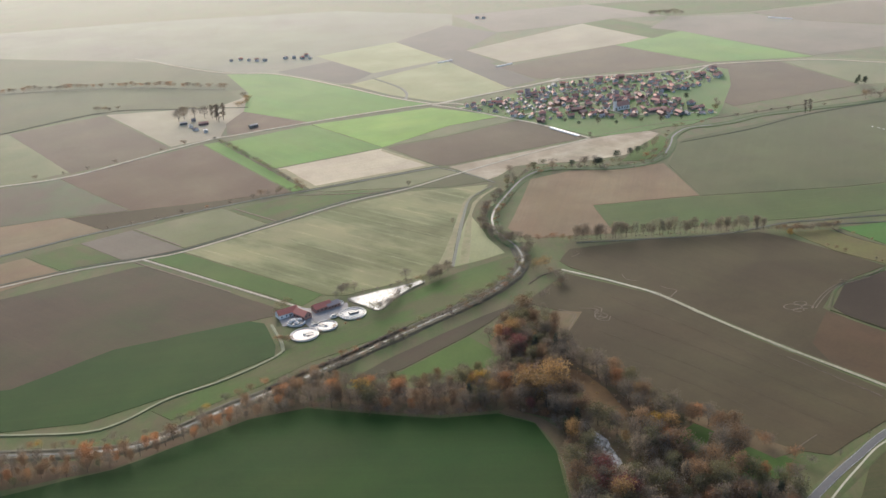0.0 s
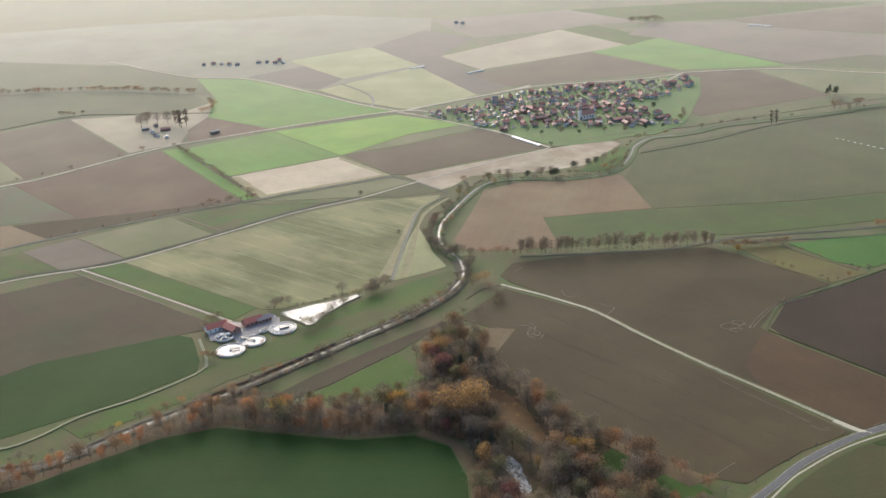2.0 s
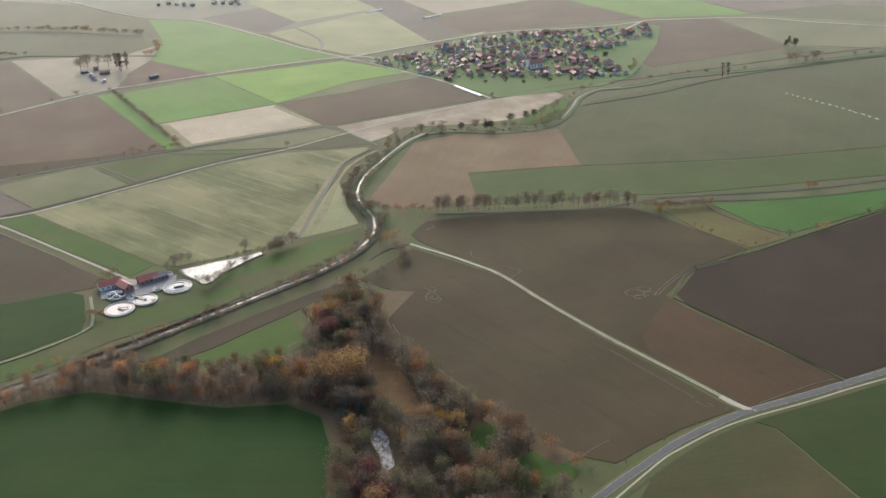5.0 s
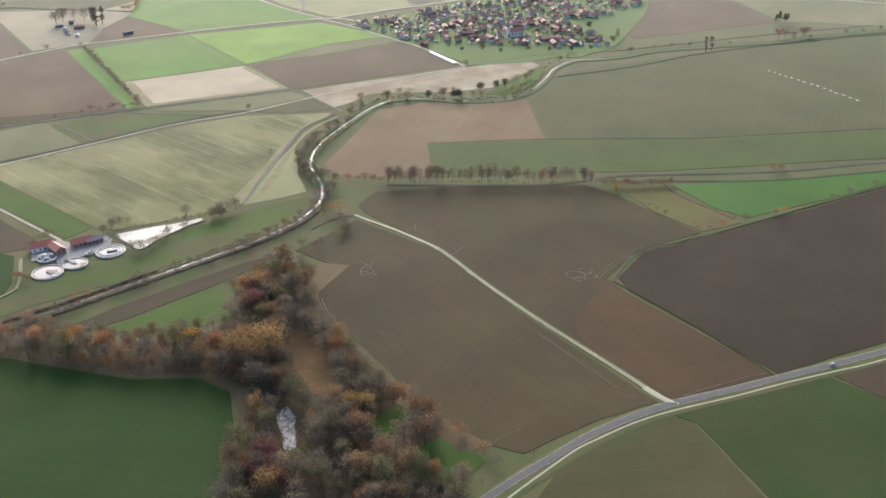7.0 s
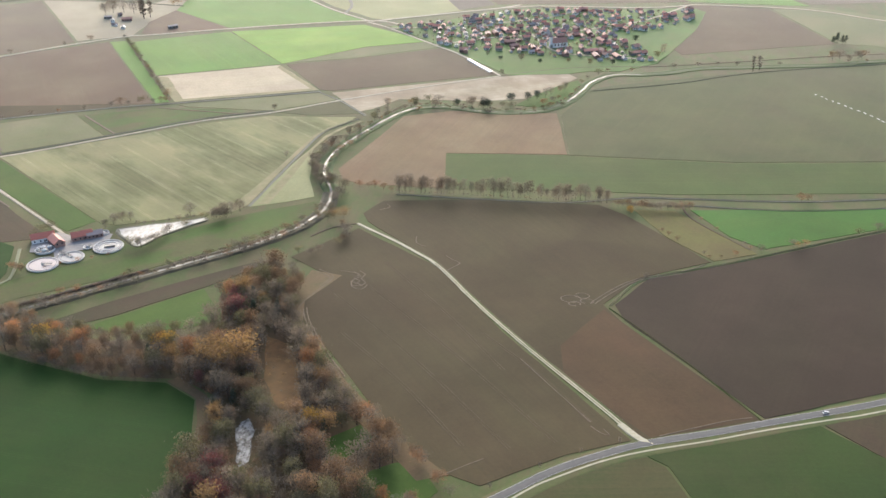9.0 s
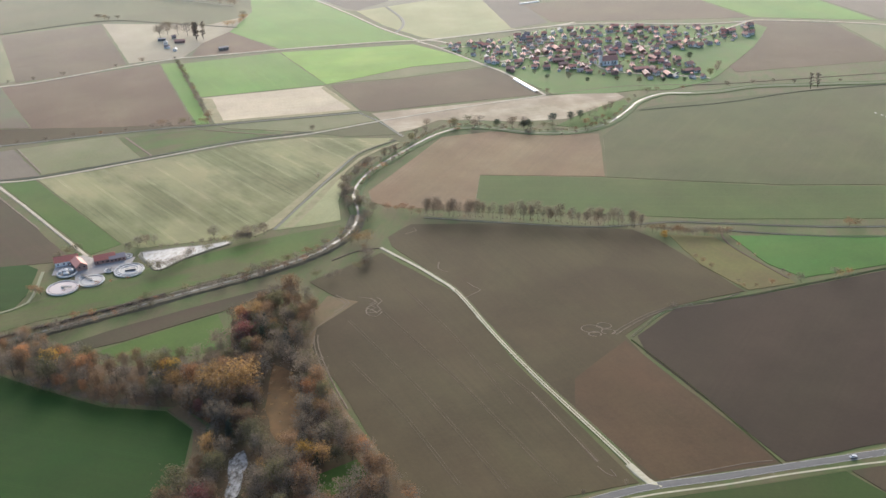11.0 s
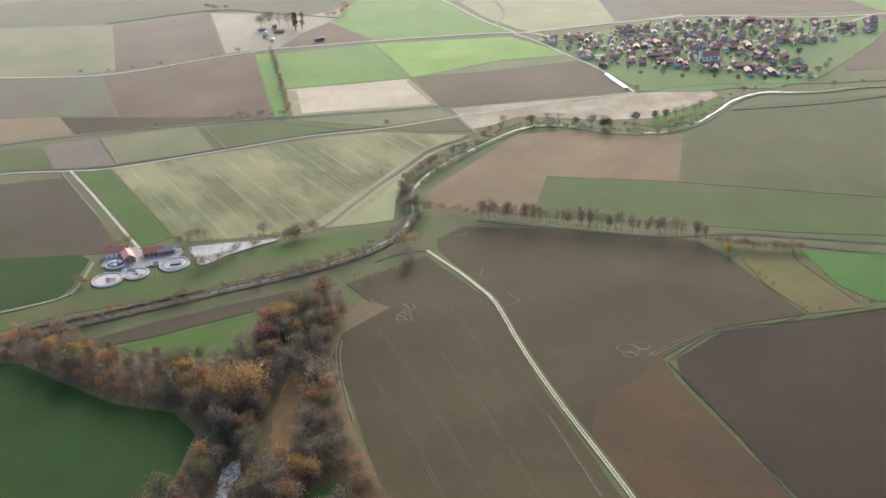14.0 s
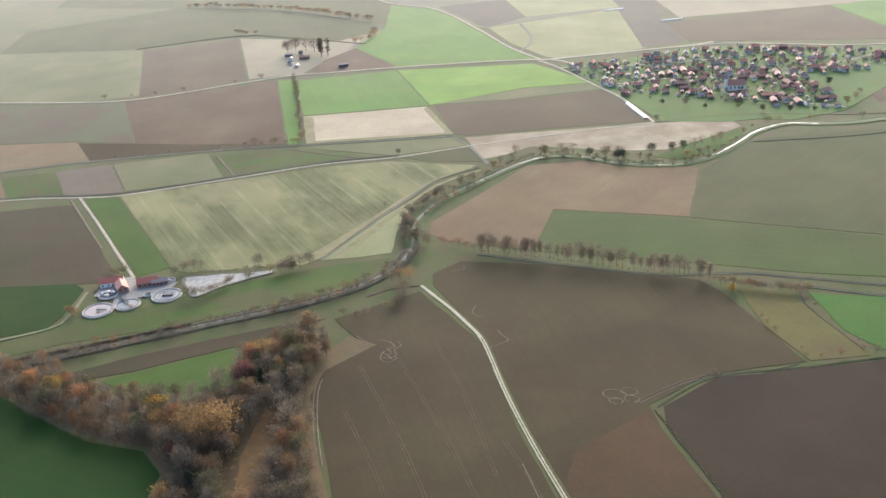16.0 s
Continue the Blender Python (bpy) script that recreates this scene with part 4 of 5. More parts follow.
def house(roof, wall, length, width, eaves, ridge, name="house", windows=3, wing=False, chimney=True):
    thing = new(name)
    bm = bmesh.new()
    gable_body(bm, length, width, eaves, ridge)
    part("wall", bm, WALLS[wall], thing)
    bm = bmesh.new()
    gable_roof(bm, length, width, eaves, ridge)
    roof_part = part("roof", bm, ROOFS[roof], thing)
    if wing:
        bm = bmesh.new()
        gable_body(bm, length * 0.6, width * 0.7, eaves * 0.9, ridge * 0.85)
        ob = part("wing_wall", bm, WALLS[wall], thing)
        ob.matrix_basis = pose(length * 0.28, -width * 0.62, 0, 0, 0, 90)
        bm = bmesh.new()
        gable_roof(bm, length * 0.6, width * 0.7, eaves * 0.9, ridge * 0.85)
        ob = part("wing_roof", bm, ROOFS[roof], thing)
        ob.matrix_basis = pose(length * 0.28, -width * 0.62, 0, 0, 0, 90)
    if chimney:
        bm = bmesh.new()
        box(bm, -0.35, -0.35, 0, 0.35, 0.35, 1.8)
        box(bm, -0.45, -0.45, 1.8, 0.45, 0.45, 1.95)
        ob = part("chimney", bm, CHIMNEY, roof_part)
        ob.matrix_basis = pose(length * 0.2, 0.6, ridge - 0.9)
    pane = None
    spots = [((-0.5 + (i + 0.5) / windows) * length, s * (width / 2 + 0.02), 1.1 + storey * 2.7, 0 if s < 0 else 180) for i in range(windows) for s in (-1, 1) for storey in range(2 if eaves > 5 else 1)]
    spots += [(s * (length / 2 + 0.02), y, eaves * 0.62, 90 * s) for s in (-1, 1) for y in (-width * 0.22, width * 0.22)]
    for i, (x, y, z, turn) in enumerate(spots):
        if pane is None:
            bm = bmesh.new()
            box(bm, -0.6, -0.06, 0, 0.6, 0.04, 1.35)
            pane = part("window", bm, GLASS, thing)
            ob = pane
        else:
            ob = new("window", pane.data)
            ob.parent = thing
        ob.matrix_basis = pose(x, y, z, 0, 0, turn)
    bm = bmesh.new()
    box(bm, -0.55, -0.08, 0, 0.55, 0.04, 2.1)
    ob = part("door", bm, DOOR, thing)
    ob.matrix_basis = pose(0.9, -width / 2 - 0.02, 0.3)
    words = "barn" if name == "barn" else "house"
    return tagged(thing, f"{WALL_WORDS[wall]} {words} with a {ROOF_WORDS[roof]} gable roof", words)


HOUSES = []


def settle(index, x, y, turn, group, size=1.0):
    roof, wall, length, width, eaves, ridge, name, windows, wing = HOUSE_KINDS[index]
    while len(HOUSES) < len(HOUSE_KINDS):
        HOUSES.append(None)
    if HOUSES[index] is None:
        HOUSES[index] = house(roof, wall, length, width, eaves, ridge, name, windows, wing, name == "house")
        made = HOUSES[index]
    else:
        made = copy_thing(HOUSES[index], Matrix())
    made.matrix_basis = pose(x, y, 0.05, 0, 0, turn) @ Matrix.Diagonal((size * rnd.uniform(0.85, 1.2), size, size * rnd.uniform(0.85, 1.1), 1))
    return tagged(made, group=group)


HOUSE_KINDS = [
    ("red", "white", 6.9, 5.0, 3.1, 5.0, "house", 3, False), ("rust", "white", 7.5, 5.0, 3.3, 5.2, "house", 3, True), ("grey", "white", 6.5, 5.4, 2.6, 4.5, "house", 3, False),
    ("dark", "cream", 6.9, 5.0, 3.1, 4.8, "house", 3, False), ("rust", "brick", 9.4, 5.4, 3.9, 5.7, "house", 4, True), ("red", "cream", 8.1, 5.4, 3.8, 5.6, "house", 4, False),
    ("dark", "white", 6.3, 4.8, 2.3, 4.2, "house", 2, True), ("rust", "brick", 13.8, 6.6, 3.6, 5.5, "barn", 4, False), ("red", "board", 16.3, 7.2, 3.6, 5.2, "barn", 4, False),
    ("grey", "board", 11.2, 5.9, 3.1, 4.0, "barn", 3, False)]
VILLAGE = [(-14, 1556), (58, 1600), (110, 1650), (183, 1682), (325, 1690), (372, 1680), (405, 1712), (398, 1660), (345, 1590), (300, 1560), (325, 1500), (338, 1452), (287, 1440), (262, 1438),
           (212, 1450), (150, 1462), (118, 1470), (104, 1448), (56, 1490)]
CORE = [(110, 1530), (150, 1570), (250, 1570), (290, 1530), (320, 1470), (290, 1445), (215, 1455), (130, 1480)]
LAWN = [(285, 1560), (350, 1600), (345, 1500), (310, 1510)]
CHURCHYARD = [(200, 1478), (240, 1478), (240, 1514), (200, 1514)]
field("village_lawn", "LAWN", (-20, 1560), (58, 1608), (110, 1660), (183, 1690), (325, 1700), (400, 1725), (420, 1700), (400, 1600), (360, 1480), (345, 1440), (300, 1400), (262, 1395), (235, 1380), (165, 1366), (100, 1440), (56, 1486))
house_spots = scatter(VILLAGE, 10.4, (LAWN, CHURCHYARD), 21)
for x, y in house_spots:
    core = inside(x, y, CORE)
    if rnd.random() < (0.16 if core else 0.22):
        continue
    kind = rnd.choices(range(10), (5, 4, 0.6, 0.4, 3, 4, 0.5, 1.8, 1.8, 0.3) if core else (6, 4, 3.5, 0.8, 0.4, 3, 2, 0, 0, 0.2))[0]
    settle(kind, x, y, rnd.choice((18, 108, 198, 288)) + rnd.uniform(-14, 14) + 0.06 * (x - 180), "village houses", rnd.choice((0.6, 0.85, 1.0, 1.15)) if kind < 7 else 1.0)
for x, y in scatter(VILLAGE, 9.0, (LAWN,), 33):
    if all((x - a) ** 2 + (y - b) ** 2 > 14 for a, b in house_spots):
        k = choose([("bare", 66), ("olive", 26), ("green", 8)])
        plant(k, x, y, rnd.uniform(2.2, 5), "cone" if k == "green" else "round", "village trees", 0.8, "village")
join_pool("village", "village_garden_trees", "bare and evergreen garden trees between houses")
for x, y in ((176, 1425), (200, 1418), (235, 1425), (262, 1420), (290, 1425), (315, 1430), (345, 1462), (355, 1500), (352, 1478), (132, 1440), (150, 1425), (300, 1500), (318, 1530)):
    plant(choose([("bare", 40), ("olive", 30), ("green", 20)]), x, y, rnd.uniform(5, 9), "round", "village trees")


def church(x, y, turn):
    thing = new("church")
    bm = bmesh.new()
    gable_body(bm, 20, 10, 7, 12)
    part("wall", bm, WALLS["white"], thing)
    bm = bmesh.new()
    gable_roof(bm, 20, 10, 7, 12)
    part("roof", bm, ROOFS["rust"], thing)
    bm = bmesh.new()
    box(bm, -12.9, -3, -0.3, -10.1, 3, 14)
    part("tower", bm, WALLS["white"], thing)
    bm = bmesh.new()
    bmesh.ops.create_cone(bm, segments=8, cap_ends=True, radius1=3.4, radius2=0.05, depth=8, matrix=pose(-11.5, 0, 18))
    part("spire", bm, ROOFS["dark"], thing)
    for i in range(4):
        for s in (-1, 1):
            bm = bmesh.new()
            box(bm, -0.6, -0.06, 0, 0.6, 0.05, 3.2)
            ob = part("window", bm, GLASS, thing)
            ob.matrix_basis = pose(-7 + 4.6 * i, s * 5.02, 2.4)
    thing.matrix_basis = pose(x, y, 0.05, 0, 0, turn)
    tagged(thing, "white plastered village church with a tiled roof and tower", "church")


church(219, 1496, 24)
lane("village_street", GRAVEL, [(58, 1479), (120, 1520), (180, 1545), (250, 1580), (330, 1640), (396, 1735)], 4, "pale village street between houses", "street", 0.6, 0.05, 51)
lane("village_street", GRAVEL, [(-17, 1551), (60, 1570), (130, 1600), (210, 1650), (240, 1704)], 3.5, "pale village street between gardens", "street", 0.6, 0.05, 52)
lane("village_street", GRAVEL, [(180, 1545), (215, 1475), (260, 1460), (330, 1455), (345, 1450)], 3.5, "pale lane to the farmyards", "street", 0.6, 0.05, 53)
lane("farm_track", TYRES, [(157, 1364), (230, 1402), (290, 1418), (350, 1428), (450, 1462), (560, 1500), (700, 1540)], 1.2, "dirt track below the village gardens", seed=54)
# far farmstead with tall poplars, and a hamlet
for i, (x, y, turn) in enumerate(((-430, 1548, 20), (-415, 1530, 115), (-398, 1540, 20), (-404, 1512, 20), (-386, 1500, 110), (-418, 1562, 25))):
    settle((9, 2, 7, 6, 2, 3)[i], x, y, turn, "farmstead buildings")
for x, y, h in ((-382, 1560, 24), (-377, 1552, 26), (-372, 1562, 25), (-436, 1578, 18), (-440, 1562, 17), (-420, 1580, 16), (-404, 1578, 17), (-392, 1575, 20)):
    plant("bare", x, y, h, "poplar" if h > 19 else "round", "farmstead trees")
for i, (x, y) in enumerate(((-442, 1986), (-425, 1992), (-408, 1984), (-392, 1976), (-376, 1972), (-340, 1984), (-322, 1980), (-306, 1974), (-290, 1968), (-300, 1990), (28, 2281), (40, 2275))):
    settle((2, 0, 2, 1, 2, 6)[i % 6], x, y, 15 + 31 * (i % 3), "hamlet buildings")
settle(9, -318, 1512, 40, "farmstead buildings")

# ---- sewage works ----
CONCRETE = plain_material("pale_concrete", (0.66, 0.64, 0.59), (0.52, 0.50, 0.46), 0.5, 0.85)
PAVING = plain_material("worn_yard_paving", (0.36, 0.33, 0.29), (0.27, 0.25, 0.22), 0.3, 0.85)
STEEL = plain_material("galvanised_steel", (0.085, 0.09, 0.095), (0.06, 0.065, 0.07), 0.8, 0.5, metal=0.2)
TANKWATER = water_material("clarifier_water", (0.38, 0.37, 0.34), 0.03)
SLUDGE = water_material("reddish_sludge_water", (0.48, 0.42, 0.39), 0.03)


def ring(bm, inner, outer, low, high, sides=48):
    loops = [[bm.verts.new((r * math.cos(2 * math.pi * i / sides), r * math.sin(2 * math.pi * i / sides), z)) for i in range(sides)] for r, z in ((inner, low), (inner, high), (outer, high), (outer, low))]
    for a, b in ((0, 1), (1, 2), (2, 3)):
        for i in range(sides):
            j = (i + 1) % sides
            bm.faces.new((loops[a][i], loops[a][j], loops[b][j], loops[b][i]))


def disc(bm, radius, z, sides=48):
    bm.faces.new([bm.verts.new((radius * math.cos(2 * math.pi * i / sides), radius * math.sin(2 * math.pi * i / sides), z)) for i in range(sides)])


def clarifier(place, radius, water, turn, bridge=1.0, inner=0.0, label=""):
    thing = new("clarifier_tank")
    bm = bmesh.new()
    ring(bm, radius - 0.5, radius, 0.0, 1.0)
    part("rim_wall", bm, CONCRETE, thing)
    bm = bmesh.new()
    ring(bm, radius - 2.0, radius - 1.7, 0.4, 0.85)
    part("overflow_weir", bm, STEEL, thing)
    bm = bmesh.new()
    disc(bm, radius - 0.7, 0.6)
    part("water", bm, water, thing)
    if inner:
        bm = bmesh.new()
        ring(bm, inner - 0.6, inner, 0.2, 1.1)
        part("inner_wall", bm, CONCRETE, thing)
        for i in range(6):
            bm = bmesh.new()
            box(bm, inner, -0.25, 0.2, radius - 0.7, 0.25, 1.0)
            ob = part("partition", bm, CONCRETE, thing)
            ob.matrix_basis = pose(0, 0, 0, 0, 0, 150 + 22 * i)
        bm = bmesh.new()
        box(bm, -4.2, -2.2, 0.65, 4.2, 2.2, 1.9)
        ob = part("aerator_housing", bm, STEEL, thing)
        ob.matrix_basis = pose(1, 0.5, 0, 0, 0, 25)
    bm = bmesh.new()
    bmesh.ops.create_cone(bm, segments=16, cap_ends=True, radius1=1.3, radius2=1.3, depth=1.9, matrix=pose(0, 0, 0.7))
    part("centre_column", bm, CONCRETE, thing)
    if bridge:
        span = Matrix.Rotation(radians(turn), 4, "Z")
        bm = bmesh.new()
        box(bm, -1.0, -0.9, 1.45, radius * bridge, 0.9, 1.7)
        walkway = part("walkway", bm, STEEL, thing)
        walkway.matrix_basis = span
        for s in (-0.85, 0.85):
            bm = bmesh.new()
            box(bm, -1.0, s - 0.05, 2.5, radius * bridge, s + 0.05, 2.6)
            for i in range(6):
                x = -0.9 + (radius * bridge + 0.7) * i / 5
                box(bm, x, s - 0.04, 1.7, x + 0.08, s + 0.04, 2.5)
            part("railing", bm, STEEL, walkway)
    thing.matrix_basis = pose(*place, 0.3)
    return tagged(thing, label, "clarifier tank")


yard = [(-175.9, 841.2), (-186.6, 869.1), (-169.4, 880.4), (-151.0, 874.4), (-143.0, 884.3), (-122.5, 884.1), (-120.7, 874.5), (-127.4, 856.6), (-137.1, 851.0), (-144.9, 838.6), (-144.3, 823.8), (-156.0, 844.1)]
bm = bmesh.new()
face = bm.faces.new([bm.verts.new((x, y, 0.52)) for x, y in yard])
bmesh.ops.triangulate(bm, faces=[face], ngon_method="EAR_CLIP")
bmesh.ops.recalc_face_normals(bm, faces=bm.faces[:])
tagged(part("works_yard", bm, PAVING), "pale worn paving of the sewage works yard", "yard", kind="structure")
clarifier((-154.2, 822.3), 12.6, SLUDGE, 8, 0.62, label="large round concrete clarifier with milky reddish water")
clarifier((-137.1, 837.8), 10.2, TANKWATER, 152, 1.25, label="round concrete clarifier with a steel walkway to its centre")
clarifier((-115.7, 860.4), 12.4, TANKWATER, 40, 0.0, 8.2, "round concrete basin with an inner ring and dark aerator")
clarifier((-131.1, 883.9), 5.2, TANKWATER, 40, 0.0, label="small round concrete tank beside gravel")
clarifier((-132.5, 856.9), 3.6, TANKWATER, 40, 0.9, label="small round white concrete tank")
clarifier((-147.2, 841.3), 3.4, TANKWATER, 130, 1.6, label="small round concrete pump shaft with walkway")


def thickener(place):
    """The grey cluster of shafts, pipes and platforms beside the shed."""
    thing = new("sludge_thickener")
    bm = bmesh.new()
    ring(bm, 7.2, 8.2, 0.0, 1.4, 32)
    part("rim_wall", bm, CONCRETE, thing)
    bm = bmesh.new()
    disc(bm, 7.2, 1.1, 32)
    part("cover", bm, STEEL, thing)
    for x, y, r, h in ((-2.5, 1.5, 2.4, 2.6), (3.0, 2.2, 1.9, 3.0), (1.0, -3.0, 2.1, 2.4), (-4.6, -2.6, 1.4, 2.5)):
        bm = bmesh.new()
        bmesh.ops.create_cone(bm, segments=18, cap_ends=True, radius1=r, radius2=r, depth=h, matrix=pose(x, y, h / 2))
        bmesh.ops.create_cone(bm, segments=18, cap_ends=True, radius1=r * 1.05, radius2=r * 0.2, depth=0.8, matrix=pose(x, y, h + 0.4))
        part("shaft", bm, CONCRETE, thing)
    for turn in (15, 80, 140):
        bm = bmesh.new()
        box(bm, -8, -0.5, 2.0, 8, 0.5, 2.2)
        ob = part("gangway", bm, STEEL, thing)
        ob.matrix_basis = Matrix.Rotation(radians(turn), 4, "Z")
    thing.matrix_basis = pose(*place, 0.3)
    tagged(thing, "grey cluster of concrete shafts with steel gangways", "thickener")


thickener((-164.9, 846.9))


def works_shed(place, turn, length, width, eaves, ridge, roof, wall, label):
    thing = house(roof, wall, length, width, eaves, ridge, "works_shed", 4, False, False)
    thing.matrix_basis = pose(*place, 0.4, 0, 0, turn)
    tagged(thing, label, "shed")


works_shed((-175.4, 864.3), 33, 19, 9.5, 4.0, 7.0, "fresh", "white", "long white works shed with a red tiled roof")
works_shed((-160.6, 859.0), -42, 15, 9, 4.0, 7.2, "fresh", "brick", "red roofed works building turned across the shed")
works_shed((-144.8, 873.1), 36, 17, 9, 3.8, 6.6, "fresh", "brick", "brick works building with a red tiled roof")
works_shed((-135.8, 877.7), 36, 13, 8, 3.4, 5.4, "dark", "brick", "dark roofed brick annex of the works")

# settling pond behind the works
POND = [(-107, 900), (-94, 907), (-80, 912), (-72, 917), (-63, 921), (-56, 926), (-54, 921.5), (-64, 911), (-72, 900), (-80, 889), (-85, 879), (-88, 871), (-92.5, 865.5), (-97, 867.5), (-104, 875), (-115, 884), (-121, 893.5)]
bm = bmesh.new()
face = bm.faces.new([bm.verts.new((x, y, 0.62)) for x, y in POND])
bmesh.ops.triangulate(bm, faces=[face], ngon_method="EAR_CLIP")
bmesh.ops.recalc_face_normals(bm, faces=bm.faces[:])
tagged(part("settling_pond", bm, PONDWATER), "long narrow pond painted pale as the bright sky", "pond", kind="structure")
strip("pond_bank", DITCH, POND + POND[:1], [(-2.6, 0.0), (-1.4, 0.8), (-0.5, 0.75), (0.5, 0.55)], "overgrown grassy bank round the pond", "bank", 5, 0.2, 61)
WOODPOND = [(71.8, 643.4), (75.0, 647.8), (79.0, 642.5), (83.0, 635.4), (83.8, 625.8), (87.0, 616.1), (88.6, 606.4), (84.6, 600.2), (80.6, 605.5), (78.2, 617.0), (73.4, 626.6), (70.2, 636.3)]
bm = bmesh.new()
face = bm.faces.new([bm.verts.new((x, y, 0.45)) for x, y in WOODPOND])
bmesh.ops.triangulate(bm, faces=[face], ngon_method="EAR_CLIP")
bmesh.ops.recalc_face_normals(bm, faces=bm.faces[:])
tagged(part("wood_pond", bm, WOODWATER), "small pond painted sky-pale, hidden among the trees", "pond", kind="structure")

# ---- single trees, hedges and shrubs ----
def row(points, spacing, mix, low, high, shape="round", group="", jitter=2.0, keep=1.0, slim=1.0):
    line = smooth_line(points, spacing)
    for q in line:
        if rnd.random() < keep:
            plant(choose(mix), q.x + rnd.uniform(-jitter, jitter), q.y + rnd.uniform(-jitter, jitter), rnd.uniform(low, high) * (1.35 if shape == "bush" else 1), shape, group, slim, "hedges" if "hedge" in group or "far" in group or group == "roadside shrubs" or group in ("river bank shrubs", "shrubs on the wood edge") and rnd.random() < 0.8 else "")


def bushes(points, spacing, mix, low, high, group, jitter=2.0, keep=1.0):
    row(points, spacing, mix, low, high, "bush", group, jitter, keep)


DULL = [("bare", 50), ("brown", 25), ("olive", 20), ("rust", 5)]
# bare avenue above the ploughed fields
row([(100, 1006), (150, 1008), (202, 1009), (250, 1009), (292, 1010)], 2.7, [("bare", 1)], 10, 16.5, "round", "avenue of bare trees", 2.4, 0.85, 0.52)
bushes([(100, 1004), (150, 1006), (202, 1006), (250, 1006), (300, 1007)], 5, [("bare", 3), ("brown", 1)], 1.0, 2.0, "hedge under the avenue", 1.2, 0.8)
bushes([(62, 1012), (78, 1010), (95, 1004)], 7, [("brown", 2), ("rust", 1)], 3, 5, "shrubs by the river bend")
bushes([(303, 1002), (330, 1001), (352, 1003), (364, 1006)], 2.4, [("bare", 3), ("brown", 2)], 3.0, 5.2, "shrubs along the ditch")
plant("yellow", 312, 989, 7, "round")
bushes([(312, 990), (340, 956), (376, 914), (410, 934), (396, 952), (372, 984)], 9, [("bare", 3), ("brown", 3), ("rust", 1)], 1.5, 3.0, "shrubs round the rough meadow", 1.5, 0.7)
plant("rust", 464, 1037, 7, "bush")
plant("brown", 470, 1039, 6, "bush")
plant("bare", 418, 928, 6, "bush")
plant("bare", 324, 870, 4, "bush")
plant("yellow", 448, 944, 4, "bush")
plant("rust", 455, 947, 4.5, "bush")
bushes([(430, 934), (520, 984), (640, 1050)], 17, DULL, 3, 5, "shrubs on the field boundary", 1.5, 0.7)
# river vegetation
for side, gap in ((-1, 4.5), (1, 3.6)):
    bank = [(x + side * 2.6, y - side * 2.6) for x, y in RIVER[8:14]]
    bushes(bank, gap, [("bare", 5), ("brown", 3), ("olive", 2), ("rust", 1)], 1.6, 4.4, "river bank shrubs", 1.8, 0.75)
bushes([(x - 9, y + 3) for x, y in RIVER[14:19]], 6, DULL, 3, 6, "river bank shrubs", 2.5, 0.9)
bushes([(x + 5, y - 3) for x, y in RIVER[13:19]], 5, DULL, 2, 4.0, "river bank shrubs", 2.0, 0.7)
bushes([(x - 4, y + 2) for x, y in RIVER[17:26]], 5, DULL, 1.8, 3.6, "river bank shrubs", 1.6, 0.75)
row([(14, 1035), (6, 1065), (10, 1105), (26, 1160), (48, 1216)], 13, [("bare", 3), ("olive", 1)], 6, 9, "round", "river bend trees", 3, 0.8)
bushes([(50, 1222), (78, 1250), (113, 1255), (158, 1246), (205, 1256), (232, 1285)], 11, DULL, 3, 5.5, "river bank shrubs", 2, 0.75)
row([(46, 1232), (140, 1246), (152, 1243), (165, 1256), (186, 1274), (205, 1285), (222, 1300), (236, 1318)], 22, [("bare", 3), ("green", 1), ("olive", 1)], 7, 11, "round", "river trees", 4, 0.8)
bushes([(252, 1330), (262, 1362), (285, 1394), (340, 1404), (396, 1434), (470, 1450), (580, 1476), (700, 1516)], 24, DULL, 2.5, 5, "river bank shrubs", 3, 0.7)
row([(50, 1005), (40, 1015), (30, 1012), (22, 1030), (10, 1048)], 7, [("bare", 1)], 7, 10, "round", "river bend trees", 3)
bushes([(80, 1226), (113, 1234), (158, 1224), (208, 1234), (236, 1262)], 13, DULL, 2, 3.6, "river bank shrubs", 1.5, 0.7)
plant("gold", 57, 941, 7.5, "bush")
plant("gold", 64, 944, 8.5, "bush")
plant("olive", 52, 936, 7, "bush")
plant("bare", 47, 975, 9, "round")
plant("bare", 52, 985, 10, "round")
bushes([(-355, 660), (-301, 660), (-258, 667), (-232, 686), (-205, 711), (-166, 741)], 8, [("rust", 2), ("brown", 4), ("bare", 5), ("yellow", 0.4)], 2.5, 5, "river bank shrubs", 2.5, 0.75)
bushes([(-150, 728), (-119, 757), (-60, 812), (5, 872)], 9, DULL, 2.5, 4.5, "river bank shrubs", 2, 0.6)
bushes([(35, 866), (60, 878), (75, 898), (72, 920), (60, 935)], 7, DULL, 3, 5, "shrubs by the plough edge", 2.5, 0.7)
# pond and works
row([(-134, 896), (-128, 905), (-120, 910)], 8, [("bare", 1)], 7, 9, "round", "trees at the works", 2)
bushes([(-97, 862), (-89, 865), (-82, 878), (-74, 893), (-64, 907), (-52, 919), (-42, 930)], 3.6, [("bare", 4), ("olive", 1)], 3.5, 6.0, "pond shrubs", 1.4, 0.75)
bushes([(-122, 898), (-108, 904), (-90, 911), (-70, 920), (-54, 929), (-42, 938)], 6, [("bare", 4), ("brown", 1)], 2.0, 3.6, "pond shrubs", 1.0, 0.7)
plant("bare", -70, 928, 11)
